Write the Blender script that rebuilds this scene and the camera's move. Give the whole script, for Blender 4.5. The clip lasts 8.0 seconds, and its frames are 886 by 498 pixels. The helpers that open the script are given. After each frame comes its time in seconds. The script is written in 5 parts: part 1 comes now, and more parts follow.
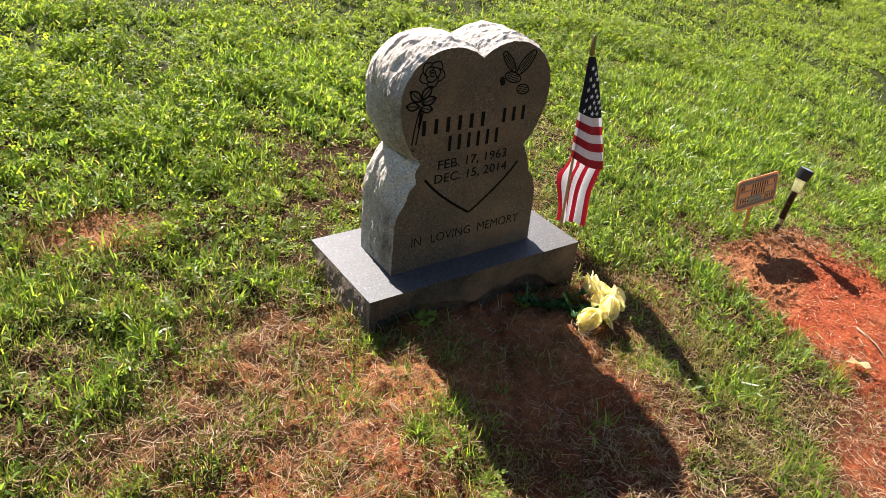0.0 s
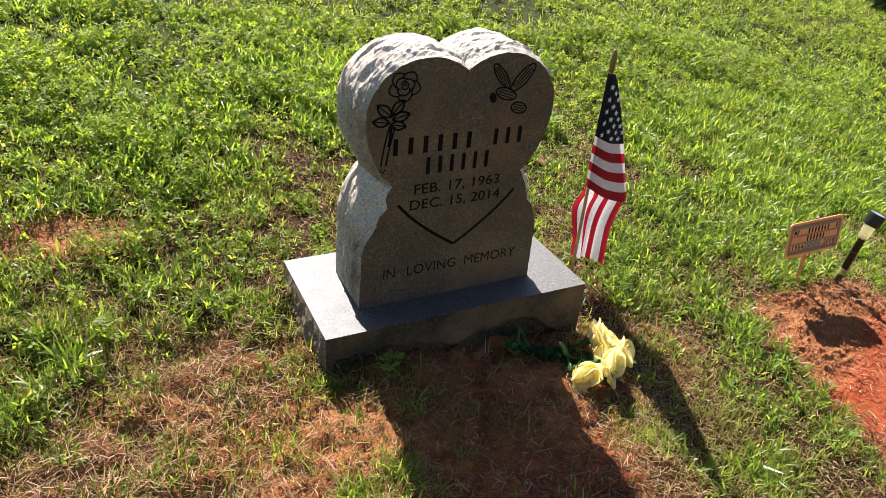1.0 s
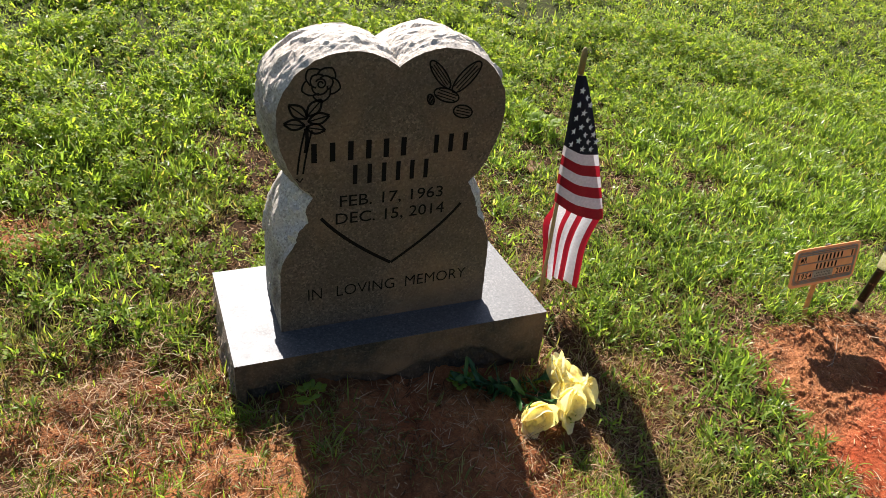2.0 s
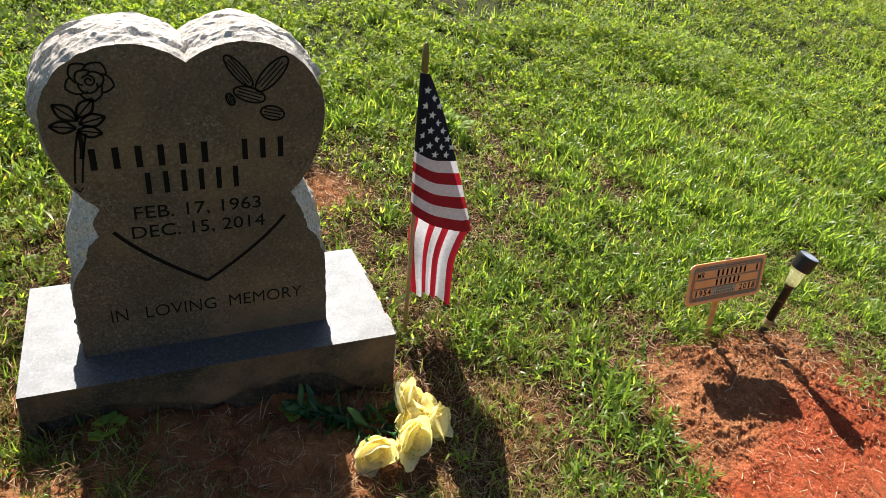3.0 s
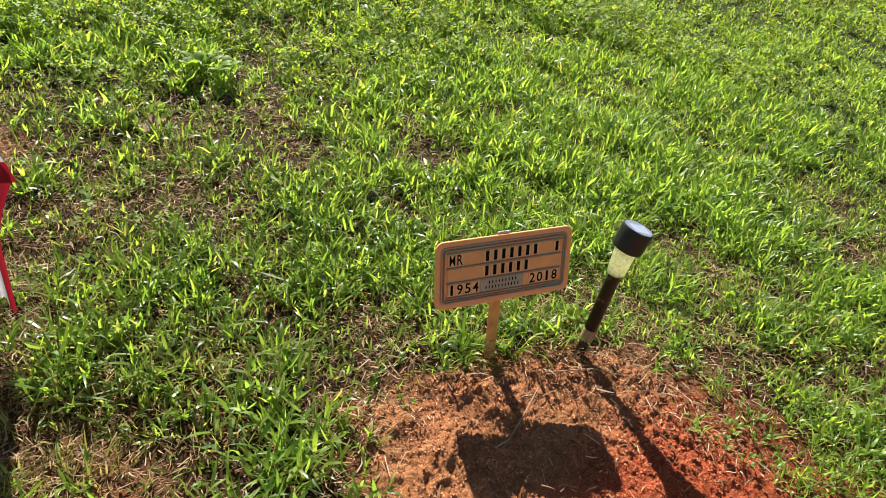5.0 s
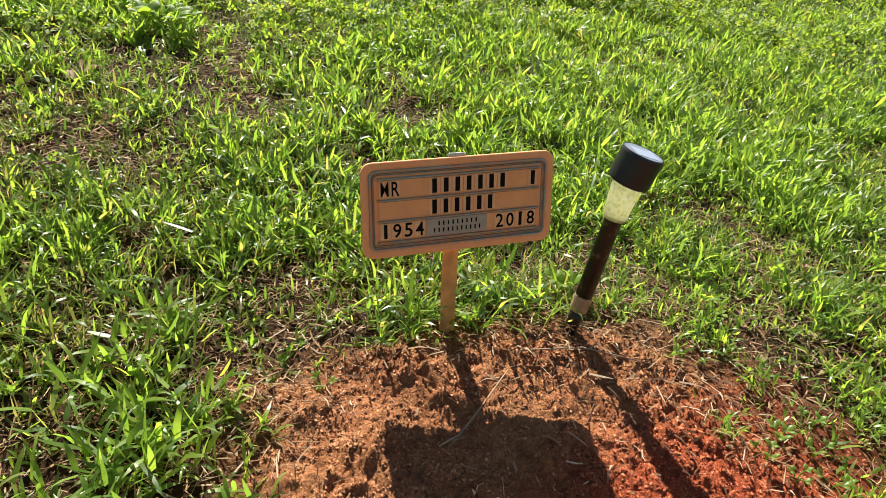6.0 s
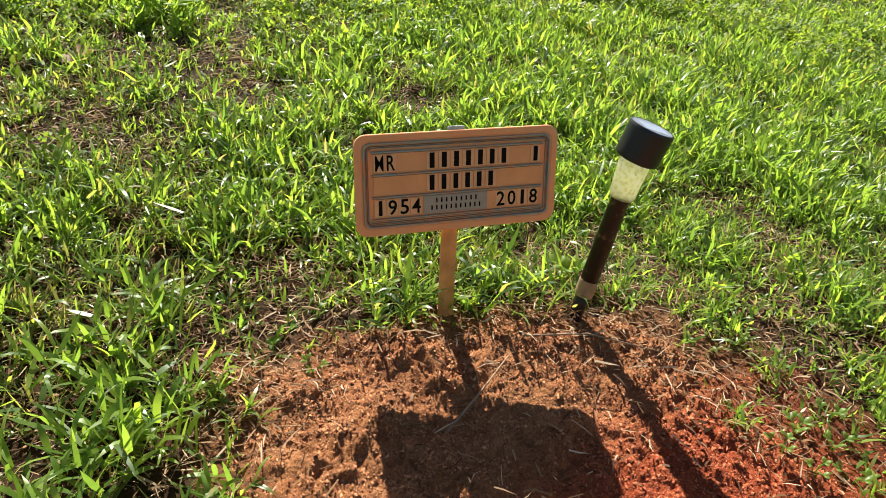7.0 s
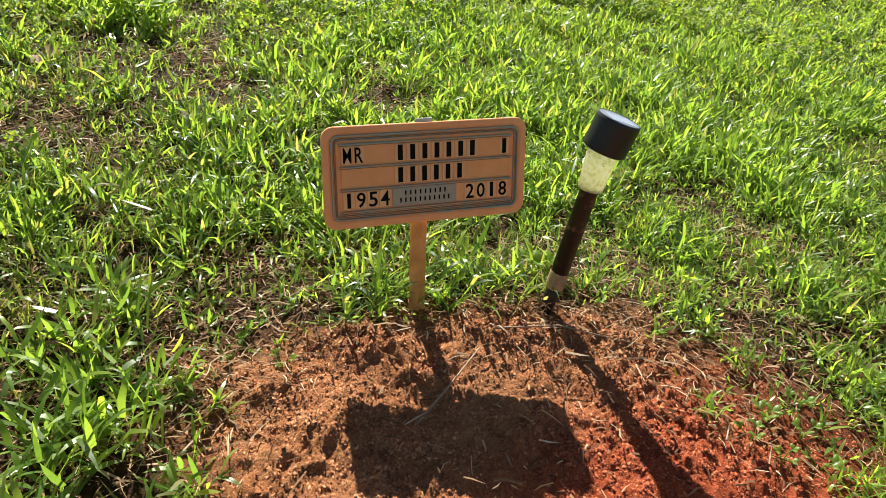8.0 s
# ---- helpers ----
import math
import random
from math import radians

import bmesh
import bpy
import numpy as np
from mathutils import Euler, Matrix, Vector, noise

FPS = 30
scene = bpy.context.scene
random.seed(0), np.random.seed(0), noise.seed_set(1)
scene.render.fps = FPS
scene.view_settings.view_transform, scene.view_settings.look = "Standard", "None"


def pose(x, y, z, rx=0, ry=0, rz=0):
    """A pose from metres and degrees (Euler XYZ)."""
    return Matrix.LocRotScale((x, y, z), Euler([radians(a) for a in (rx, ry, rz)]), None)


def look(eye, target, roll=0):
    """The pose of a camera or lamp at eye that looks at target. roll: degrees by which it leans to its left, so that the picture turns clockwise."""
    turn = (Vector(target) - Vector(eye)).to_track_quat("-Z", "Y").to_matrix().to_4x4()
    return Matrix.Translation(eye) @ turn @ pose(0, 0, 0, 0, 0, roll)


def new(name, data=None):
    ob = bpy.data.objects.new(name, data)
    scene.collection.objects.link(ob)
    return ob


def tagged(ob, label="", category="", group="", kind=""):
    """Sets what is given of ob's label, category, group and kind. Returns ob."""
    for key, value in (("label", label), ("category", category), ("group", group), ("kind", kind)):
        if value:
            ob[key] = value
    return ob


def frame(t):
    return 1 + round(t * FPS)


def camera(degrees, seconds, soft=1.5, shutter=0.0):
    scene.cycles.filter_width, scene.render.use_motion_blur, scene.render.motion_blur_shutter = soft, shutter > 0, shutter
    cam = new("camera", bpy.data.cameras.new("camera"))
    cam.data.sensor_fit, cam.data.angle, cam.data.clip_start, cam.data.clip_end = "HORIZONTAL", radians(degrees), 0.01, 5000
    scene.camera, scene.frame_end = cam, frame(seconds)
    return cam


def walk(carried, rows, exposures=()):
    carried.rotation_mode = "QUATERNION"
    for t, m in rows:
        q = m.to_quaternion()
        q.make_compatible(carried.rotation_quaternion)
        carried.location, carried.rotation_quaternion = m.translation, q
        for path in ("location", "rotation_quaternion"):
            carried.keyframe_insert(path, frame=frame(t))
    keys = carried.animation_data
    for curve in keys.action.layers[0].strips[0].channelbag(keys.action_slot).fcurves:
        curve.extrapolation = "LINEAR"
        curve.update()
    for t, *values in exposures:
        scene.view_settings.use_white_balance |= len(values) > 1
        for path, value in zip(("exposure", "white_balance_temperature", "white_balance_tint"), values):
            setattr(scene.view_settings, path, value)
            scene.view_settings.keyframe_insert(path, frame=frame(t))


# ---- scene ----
cam = camera(62.0, 8.0, soft=0.7)
PATH = [
    (0, (-0.65, -1.161, 1.056), (0.354, 0.237, 0.038), 5.1),
    (0.5, (-0.476, -1.131, 1.037), (0.426, 0.331, 0.013), 5.2),
    (1, (-0.35, -1.097, 1.021), (0.464, 0.418, 0.001), 5.3),
    (1.2, (-0.294, -1.073, 1.015), (0.486, 0.458, -0.009), 5.4),
    (2.3, (0.002, -1.012, 0.975), (0.703, 0.546, -0.065), 5.6),
    (2.5, (0.073, -1.01, 0.971), (0.774, 0.548, -0.069), 5.7),
    (3, (0.237, -1.003, 0.962), (0.944, 0.553, -0.077), 5.8),
    (3.5, (0.443, -0.932, 0.921), (1.163, 0.616, -0.121), 6.1),
    (4, (0.64, -0.884, 0.856), (1.355, 0.672, -0.179), 5.6),
    (4.5, (0.842, -0.814, 0.757), (1.552, 0.741, -0.281), 4.9),
    (5, (0.96, -0.75, 0.635), (1.678, 0.822, -0.377), 5.2),
    (5.2, (1.012, -0.719, 0.58), (1.714, 0.868, -0.418), 4.5),
    (6.3, (1.171, -0.628, 0.377), (1.755, 1.052, -0.537), 3.2),
    (6.5, (1.169, -0.626, 0.366), (1.764, 1.056, -0.538), 3.4),
    (7, (1.178, -0.626, 0.37), (1.75, 1.056, -0.549), 3.1),
    (7.5, (1.179, -0.623, 0.359), (1.798, 1.04, -0.564), 3.5),
    (8, (1.189, -0.637, 0.356), (1.808, 1.04, -0.54), 3.2),
]
EXPOSURES = [(0, 1.36, 6650, 19), (1, 1.35, 6650, 18), (2.5, 1.26, 6650, 17), (3.5, 1.27, 6550, 12), (4.5, 1.14, 6550, 12), (5, 1.24, 6500, 9), (6.5, 1.21, 6500, 8), (8, 1.21, 6500, 7)]
walk(cam, [(t, look(eye, target, roll)) for t, eye, target, roll in PATH], EXPOSURES)

# ---- world, sun ----
SUN = Vector((0.048, 0.693, 0.719)).normalized()
world = bpy.data.worlds.new("sky")
scene.world = world
world.use_nodes = True
wn = world.node_tree.nodes
sky = wn.new("ShaderNodeTexSky")
sky.sky_type = "NISHITA"
sky.sun_disc = False
sky.sun_elevation = radians(46)
sky.sun_rotation = radians(4)
world.node_tree.links.new(sky.outputs["Color"], wn["Background"].inputs["Color"])
wn["Background"].inputs["Strength"].default_value = 0.046
sun_data = bpy.data.lights.new("sun", "SUN")
sun_data.energy, sun_data.angle, sun_data.color = 5.0, radians(0.53), (1.0, 0.95, 0.86)
sun_lamp = new("sun", sun_data)
sun_lamp.matrix_world = look(SUN * 30, (0, 0, 0))


# ---- node helpers ----
def material(name):
    m = bpy.data.materials.new(name)
    m.use_nodes = True
    t = m.node_tree
    return m, t, t.nodes["Principled BSDF"]


def node(t, kind, **inputs):
    n = t.nodes.new(kind)
    for key, v in inputs.items():
        n.inputs[key.replace("_", " ")].default_value = v
    return n


def wire(t, a, b):
    t.links.new(a, b)


def coords(t):
    return t.nodes.new("ShaderNodeTexCoord").outputs["Object"]


def noise_tex(t, at, scale, detail=4.0, rough=0.55):
    n = node(t, "ShaderNodeTexNoise", Scale=scale, Detail=detail, Roughness=rough)
    wire(t, at, n.inputs["Vector"])
    return n.outputs["Fac"]


def ramp(t, fac, *stops):
    n = t.nodes.new("ShaderNodeValToRGB")
    e = n.color_ramp.elements
    while len(e) < len(stops):
        e.new(0.5)
    for el, (p, c) in zip(e, stops):
        el.position = p
        el.color = (*c, 1) if not isinstance(c, (int, float)) else (c, c, c, 1)
    wire(t, fac, n.inputs["Fac"])
    return n.outputs["Color"]


def mix(t, fac, a, b, blend="MIX"):
    n = t.nodes.new("ShaderNodeMix")
    n.data_type, n.blend_type = "RGBA", blend
    for slot, v in ((0, fac), (6, a), (7, b)):
        if isinstance(v, (int, float)):
            n.inputs[slot].default_value = v
        elif isinstance(v, tuple):
            n.inputs[slot].default_value = (*v, 1)
        else:
            wire(t, v, n.inputs[slot])
    return n.outputs[2]


def bump(t, shader, height, strength=0.3, distance=0.002):
    b = node(t, "ShaderNodeBump", Strength=strength, Distance=distance)
    wire(t, height, b.inputs["Height"])
    wire(t, b.outputs["Normal"], shader.inputs["Normal"])


def plain(name, colour, rough=0.6, metal=0.0, vary=0.15, scale=60.0, relief=0.0):
    """Paint, plastic, metal or wood with two scales of unevenness."""
    m, t, p = material(name)
    at = coords(t)
    a, b = noise_tex(t, at, scale, 5), noise_tex(t, at, scale / 7, 3)
    dark = tuple(v * (1 - vary) for v in colour)
    light = tuple(min(1, v * (1 + vary)) for v in colour)
    c = mix(t, 0.5, ramp(t, a, (0.3, dark), (0.7, light)), ramp(t, b, (0.3, dark), (0.7, light)))
    wire(t, c, p.inputs["Base Color"])
    p.inputs["Roughness"].default_value, p.inputs["Metallic"].default_value = rough, metal
    if relief:
        bump(t, p, a, 0.4, relief)
    return m


def leaf_material(name, stops, glow, rough=0.5, passing=0.5, sheer=(1.0, 0.92, 0.4), lift=2.0, gloss=0.45, patchy=False):
    """Thin leaves: part reflects, part lets the light through."""
    m, t, p = material(name)
    g = t.nodes.new("ShaderNodeNewGeometry")
    c = ramp(t, g.outputs["Random Per Island"], *stops)
    patch = noise_tex(t, coords(t), 1.6, 3)
    c = mix(t, ramp(t, patch, (0.35, 0.0), (0.7, 0.45)), c, glow, "MIX")
    if patchy:
        broad = noise_tex(t, coords(t), 0.8, 4, 0.6)
        c = mix(t, 1.0, c, ramp(t, broad, (0.35, (0.84, 0.84, 0.82)), (0.6, (1.0, 1.0, 1.0))), "MULTIPLY")
    fleck = noise_tex(t, coords(t), 170, 3)
    c = mix(t, 1.0, c, ramp(t, fleck, (0.3, 0.8), (0.7, 1.0)), "MULTIPLY")
    wire(t, c, p.inputs["Base Color"])
    p.inputs["Roughness"].default_value = rough
    p.inputs["Specular IOR Level"].default_value = gloss
    tr = t.nodes.new("ShaderNodeBsdfTranslucent")
    warm = mix(t, 1.0, c, sheer, "MULTIPLY")
    wire(t, mix(t, 1.0, warm, (lift, lift, lift), "MULTIPLY"), tr.inputs["Color"])
    s = t.nodes.new("ShaderNodeMixShader")
    s.inputs[0].default_value = passing
    wire(t, p.outputs[0], s.inputs[1])
    wire(t, tr.outputs[0], s.inputs[2])
    wire(t, s.outputs[0], t.nodes["Material Output"].inputs["Surface"])
    return m


def granite(name, dark, mid, light, rough, relief, stain=0.0, side_shade=0.0, uneven=0.2, blotch=0.3):
    m, t, p = material(name)
    at = coords(t)
    v = node(t, "ShaderNodeTexVoronoi", Scale=300.0)
    wire(t, at, v.inputs["Vector"])
    grain = ramp(t, v.outputs["Color"], (0.15, dark), (0.4, mid), (0.66, mid), (0.85, light))
    broad = noise_tex(t, at, 9, 5)
    c = mix(t, 0.4, grain, ramp(t, noise_tex(t, at, 190, 6, 0.75), (0.36, dark), (0.5, mid), (0.66, light)))
    c = mix(t, ramp(t, broad, (0.35, 0.0), (0.7, blotch)), c, tuple(v * (0.9 - 0.6 * blotch) for v in mid))
    # shade of the sides is put into the colour, broken up by noise
    if side_shade:
        shade_att = t.nodes.new("ShaderNodeVertexColor")
        shade_att.layer_name = "side_shade"
        shade_mask = mix(t, 1.0, shade_att.outputs["Color"], ramp(t, noise_tex(t, at, 24, 6, 0.7), (0.3, 0.35), (0.62, 1.0)), "MULTIPLY")
        c = mix(t, shade_mask, c, mix(t, 1.0, c, (side_shade, side_shade * 0.93, side_shade * 0.83), "MULTIPLY"))
    if stain:
        s = ramp(t, noise_tex(t, at, 5.5, 6, 0.65), (0.45, 0.0), (0.7, stain))
        c = mix(t, s, c, (0.27, 0.15, 0.075))
    wire(t, c, p.inputs["Base Color"])
    wire(t, ramp(t, noise_tex(t, at, 30, 4), (0.3, rough * (1 - uneven)), (0.7, rough * (1 + uneven))), p.inputs["Roughness"])
    bump(t, p, noise_tex(t, at, 330, 6, 0.7), 0.5, relief)
    return m


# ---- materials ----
# shade and warm bounce light are put into the face colour, besides its stains
M_FACE = granite("shaded_honed_granite", (0.024, 0.016, 0.01), (0.108, 0.075, 0.051), (0.25, 0.185, 0.136), 0.5, 0.0008, 0.5, blotch=0.6)
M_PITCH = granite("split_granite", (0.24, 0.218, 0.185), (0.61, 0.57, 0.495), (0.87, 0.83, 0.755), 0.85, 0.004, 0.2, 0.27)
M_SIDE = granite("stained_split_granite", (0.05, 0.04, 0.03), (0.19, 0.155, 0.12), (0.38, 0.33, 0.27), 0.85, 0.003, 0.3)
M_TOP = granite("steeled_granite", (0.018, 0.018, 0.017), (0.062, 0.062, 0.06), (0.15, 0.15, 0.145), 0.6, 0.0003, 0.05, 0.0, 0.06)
# shade is put into this near-black front colour, along with brown staining
M_BASE = granite("shaded_sawn_granite", (0.008, 0.006, 0.004), (0.032, 0.025, 0.016), (0.105, 0.084, 0.057), 0.8, 0.003, 0.6)
M_TOP.node_tree.nodes["Principled BSDF"].inputs["Specular IOR Level"].default_value = 0.95
# bluish tint gives the sun's sheen the colour of reflected sky
M_TOP.node_tree.nodes["Principled BSDF"].inputs["Specular Tint"].default_value = (0.86, 0.94, 1.0, 1)
M_CUT = plain("dark_engraving_paint", (0.01, 0.0085, 0.007), 0.9)
M_CUT.node_tree.nodes["Principled BSDF"].inputs["Specular IOR Level"].default_value = 0.1
M_GRASS = leaf_material("grass_blade", [(0.0, (0.045, 0.095, 0.022)), (0.4, (0.115, 0.205, 0.038)), (0.7, (0.22, 0.33, 0.05)), (0.92, (0.29, 0.38, 0.064)), (0.965, (0.22, 0.2, 0.07)), (1.0, (0.34, 0.28, 0.14))], (0.19, 0.29, 0.048), 0.36, 0.5, (1.0, 0.93, 0.52), 2.8, 0.36, True)
M_CLOVER = leaf_material("small_weed_leaf", [(0.0, (0.08, 0.15, 0.022)), (0.5, (0.19, 0.3, 0.04)), (0.88, (0.28, 0.39, 0.054)), (0.94, (0.3, 0.26, 0.08)), (1.0, (0.42, 0.34, 0.14))], (0.27, 0.37, 0.05), 0.55, 0.5, (1.0, 0.93, 0.48), 2.15, 0.28, True)
M_DULL = leaf_material("dull_grass_blade", [(0.0, (0.09, 0.1, 0.03)), (0.4, (0.2, 0.22, 0.06)), (0.75, (0.33, 0.31, 0.1)), (1.0, (0.5, 0.4, 0.2))], (0.26, 0.25, 0.08), 0.5, 0.45, (1.0, 0.95, 0.6), 1.7, 0.35)
M_STRAW = leaf_material("dead_straw", [(0.0, (0.03, 0.016, 0.009)), (0.35, (0.17, 0.092, 0.045)), (0.65, (0.42, 0.27, 0.15)), (1.0, (0.74, 0.58, 0.4))], (0.26, 0.15, 0.075), 0.85, 0.25, (1, 0.9, 0.7), 1.6, 0.2)
M_PETAL = leaf_material("yellow_silk_petal", [(0.0, (0.94, 0.82, 0.28)), (0.5, (0.96, 0.92, 0.62)), (1.0, (0.98, 0.97, 0.86))], (0.96, 0.92, 0.62), 0.6, 0.52, (1.0, 0.93, 0.5), 1.2)
M_STEM = leaf_material("dark_plastic_stem", [(0.0, (0.02, 0.08, 0.028)), (1.0, (0.05, 0.16, 0.045))], (0.03, 0.1, 0.035), 0.45, 0.2)
M_RED = leaf_material("red_flag_cloth", [(0.0, (0.2, 0.006, 0.013)), (1.0, (0.22, 0.008, 0.016))], (0.21, 0.006, 0.014), 0.8, 0.3, (1, 1, 1))
M_WHITE = leaf_material("white_flag_cloth", [(0.0, (0.7, 0.69, 0.71)), (1.0, (0.74, 0.73, 0.75))], (0.7, 0.69, 0.71), 0.8, 0.3, (0.45, 0.45, 0.47))
M_BLUE = leaf_material("navy_flag_cloth", [(0.0, (0.0035, 0.004, 0.012)), (1.0, (0.005, 0.006, 0.016))], (0.0035, 0.004, 0.012), 0.8, 0.15, (0.4, 0.4, 0.4))
M_STAR = plain("white_star_print", (0.75, 0.75, 0.76), 0.8, 0, 0.05)
M_POLE = plain("pale_wooden_dowel", (0.42, 0.27, 0.12), 0.55, 0, 0.25, 90)
M_TIP = plain("gilt_finial_paint", (0.2, 0.15, 0.05), 0.4, 0.3, 0.3, 90)
M_PLATE, t, p = material("dusty_tan_metal_paint")
at = coords(t)
paint = ramp(t, noise_tex(t, at, 26, 5, 0.6), (0.3, (0.95, 0.376, 0.137)), (0.55, (0.98, 0.427, 0.168)), (0.75, (0.98, 0.487, 0.213)))
paint = mix(t, ramp(t, noise_tex(t, at, 150, 5, 0.7), (0.62, 0.0), (0.74, 0.4)), paint, (0.42, 0.17, 0.07))
paint = mix(t, ramp(t, noise_tex(t, at, 14, 6, 0.75), (0.66, 0.0), (0.8, 0.5)), paint, (0.5, 0.2, 0.08))
wire(t, paint, p.inputs["Base Color"])
p.inputs["Roughness"].default_value = 0.42
bump(t, p, noise_tex(t, at, 110, 5), 0.4, 0.0004)
M_STAKE = plain("rusty_tan_stake", (0.82, 0.34, 0.1), 0.6, 0, 0.5, 45, 0.0004)
M_RIM, t, p = material("worn_blue_grey_metal")
at = coords(t)
wire(t, mix(t, ramp(t, noise_tex(t, at, 40, 6, 0.7), (0.4, 0.0), (0.62, 1.0)), (0.3, 0.36, 0.32), (0.62, 0.3, 0.13)), p.inputs["Base Color"])
p.inputs["Roughness"].default_value, p.inputs["Metallic"].default_value = 0.35, 0.2
M_GROOVE = plain("grime_and_shade_in_groove", (0.3, 0.16, 0.08), 0.8, 0, 0.5, 120)
M_SLOT = plain("tan_letter_strip", (0.96, 0.41, 0.152), 0.5, 0, 0.18, 60)
M_TILE = plain("pale_letter_tile", (0.98, 0.501, 0.226), 0.42, 0, 0.16, 60)
M_GREYTAG = plain("grey_name_tag", (0.42, 0.37, 0.29), 0.45, 0.2, 0.15, 80)
M_BLACK = plain("black_plastic", (0.012, 0.012, 0.013), 0.42, 0, 0.3, 80)
M_TUBE, t, p = material("scuffed_brown_metal_tube")
at = coords(t)
wire(t, mix(t, ramp(t, noise_tex(t, at, 55, 6, 0.7), (0.56, 0.0), (0.66, 0.85)), (0.022, 0.014, 0.011), (0.24, 0.15, 0.085)), p.inputs["Base Color"])
p.inputs["Roughness"].default_value, p.inputs["Metallic"].default_value = 0.45, 0.2
M_BAND = plain("scuffed_tan_band", (0.34, 0.22, 0.12), 0.6, 0.1, 0.5, 120)
# pale blue-grey of window and cell stands in for reflected sky
M_CELL = plain("sky_tinted_window_plastic", (0.16, 0.18, 0.23), 0.3, 0, 0.2, 60)
M_PANEL = plain("sky_tinted_solar_cell", (0.27, 0.31, 0.4), 0.3, 0, 0.15, 60)
M_SILVER = plain("thin_silver_contact", (0.5, 0.5, 0.5), 0.4, 0.8)
M_DRY = leaf_material("dry_leaf", [(0.0, (0.4, 0.28, 0.13)), (1.0, (0.6, 0.5, 0.27))], (0.45, 0.32, 0.16), 0.7, 0.25)
M_BROWN = leaf_material("brown_curled_leaf", [(0.0, (0.2, 0.1, 0.05)), (1.0, (0.3, 0.17, 0.08))], (0.24, 0.13, 0.06), 0.7, 0.2)
M_TWIG = plain("dry_twig_bark", (0.3, 0.2, 0.12), 0.8, 0, 0.3, 150)
M_GREENBOX = plain("dark_green_plastic", (0.012, 0.045, 0.02), 0.5, 0, 0.25, 20)

m, t, p = material("frosted_lens")
M_LENS = m
streak = ramp(t, noise_tex(t, coords(t), 220, 4), (0.32, (0.72, 0.7, 0.36)), (0.5, (0.93, 0.92, 0.6)), (0.66, (0.99, 0.98, 0.84)))
wire(t, streak, p.inputs["Base Color"])
p.inputs["Roughness"].default_value = 0.35
bump(t, p, noise_tex(t, coords(t), 190, 4, 0.7), 0.8, 0.0025)
tr = t.nodes.new("ShaderNodeBsdfTranslucent")
wire(t, streak, tr.inputs["Color"])
s = t.nodes.new("ShaderNodeMixShader")
s.inputs[0].default_value = 0.8
wire(t, p.outputs[0], s.inputs[1])
wire(t, tr.outputs[0], s.inputs[2])
wire(t, s.outputs[0], t.nodes["Material Output"].inputs["Surface"])

# clay, thatch and lawn floor, told apart by the two masks of the ground sheet
m, t, p = material("clay_and_thatch")
M_GROUND = m
at = coords(t)
att = t.nodes.new("ShaderNodeVertexColor")
att.layer_name = "cover"
sep = t.nodes.new("ShaderNodeSeparateColor")
wire(t, att.outputs["Color"], sep.inputs[0])
fine, mid_n, wide = noise_tex(t, at, 240, 6, 0.7), noise_tex(t, at, 45, 6, 0.65), noise_tex(t, at, 6, 4)
tan = mix(t, 0.5, ramp(t, mid_n, (0.3, (0.113, 0.047, 0.021)), (0.5, (0.322, 0.124, 0.048)), (0.7, (0.582, 0.266, 0.113))), ramp(t, wide, (0.35, (0.311, 0.107, 0.04)), (0.65, (0.436, 0.199, 0.082))))
tan = mix(t, ramp(t, fine, (0.54, 0.0), (0.72, 0.6)), tan, (0.698, 0.392, 0.179))
red = mix(t, 0.5, ramp(t, mid_n, (0.3, (0.163, 0.032, 0.012)), (0.55, (0.367, 0.076, 0.027)), (0.75, (0.509, 0.134, 0.053))), ramp(t, wide, (0.35, (0.337, 0.058, 0.02)), (0.65, (0.429, 0.108, 0.041))))
clay = mix(t, sep.outputs["Blue"], tan, red)
clay = mix(t, 1.0, clay, ramp(t, noise_tex(t, at, 420, 5, 0.75), (0.36, 0.5), (0.54, 1.0)), "MULTIPLY")
thatch = mix(t, 0.5, ramp(t, fine, (0.35, (0.01, 0.006, 0.003)), (0.55, (0.045, 0.025, 0.011)), (0.75, (0.16, 0.095, 0.042))), ramp(t, mid_n, (0.3, (0.016, 0.008, 0.004)), (0.7, (0.075, 0.036, 0.015))))
lawn = ramp(t, mid_n, (0.3, (0.012, 0.018, 0.004)), (0.55, (0.038, 0.052, 0.01)), (0.75, (0.105, 0.12, 0.025)))
open_lawn = mix(t, 0.5, ramp(t, mid_n, (0.3, (0.018, 0.034, 0.006)), (0.7, (0.065, 0.1, 0.018))), ramp(t, wide, (0.35, (0.034, 0.048, 0.01)), (0.65, (0.064, 0.085, 0.017))))
lawn = mix(t, att.outputs["Alpha"], open_lawn, lawn)
c = mix(t, sep.outputs["Red"], thatch, clay)
c = mix(t, sep.outputs["Green"], c, lawn)
wire(t, c, p.inputs["Base Color"])
p.inputs["Roughness"].default_value = 0.95
p.inputs["Specular IOR Level"].default_value = 0.15
both = mix(t, 0.3, fine, mid_n)
bump(t, p, both, 1.0, 0.006)


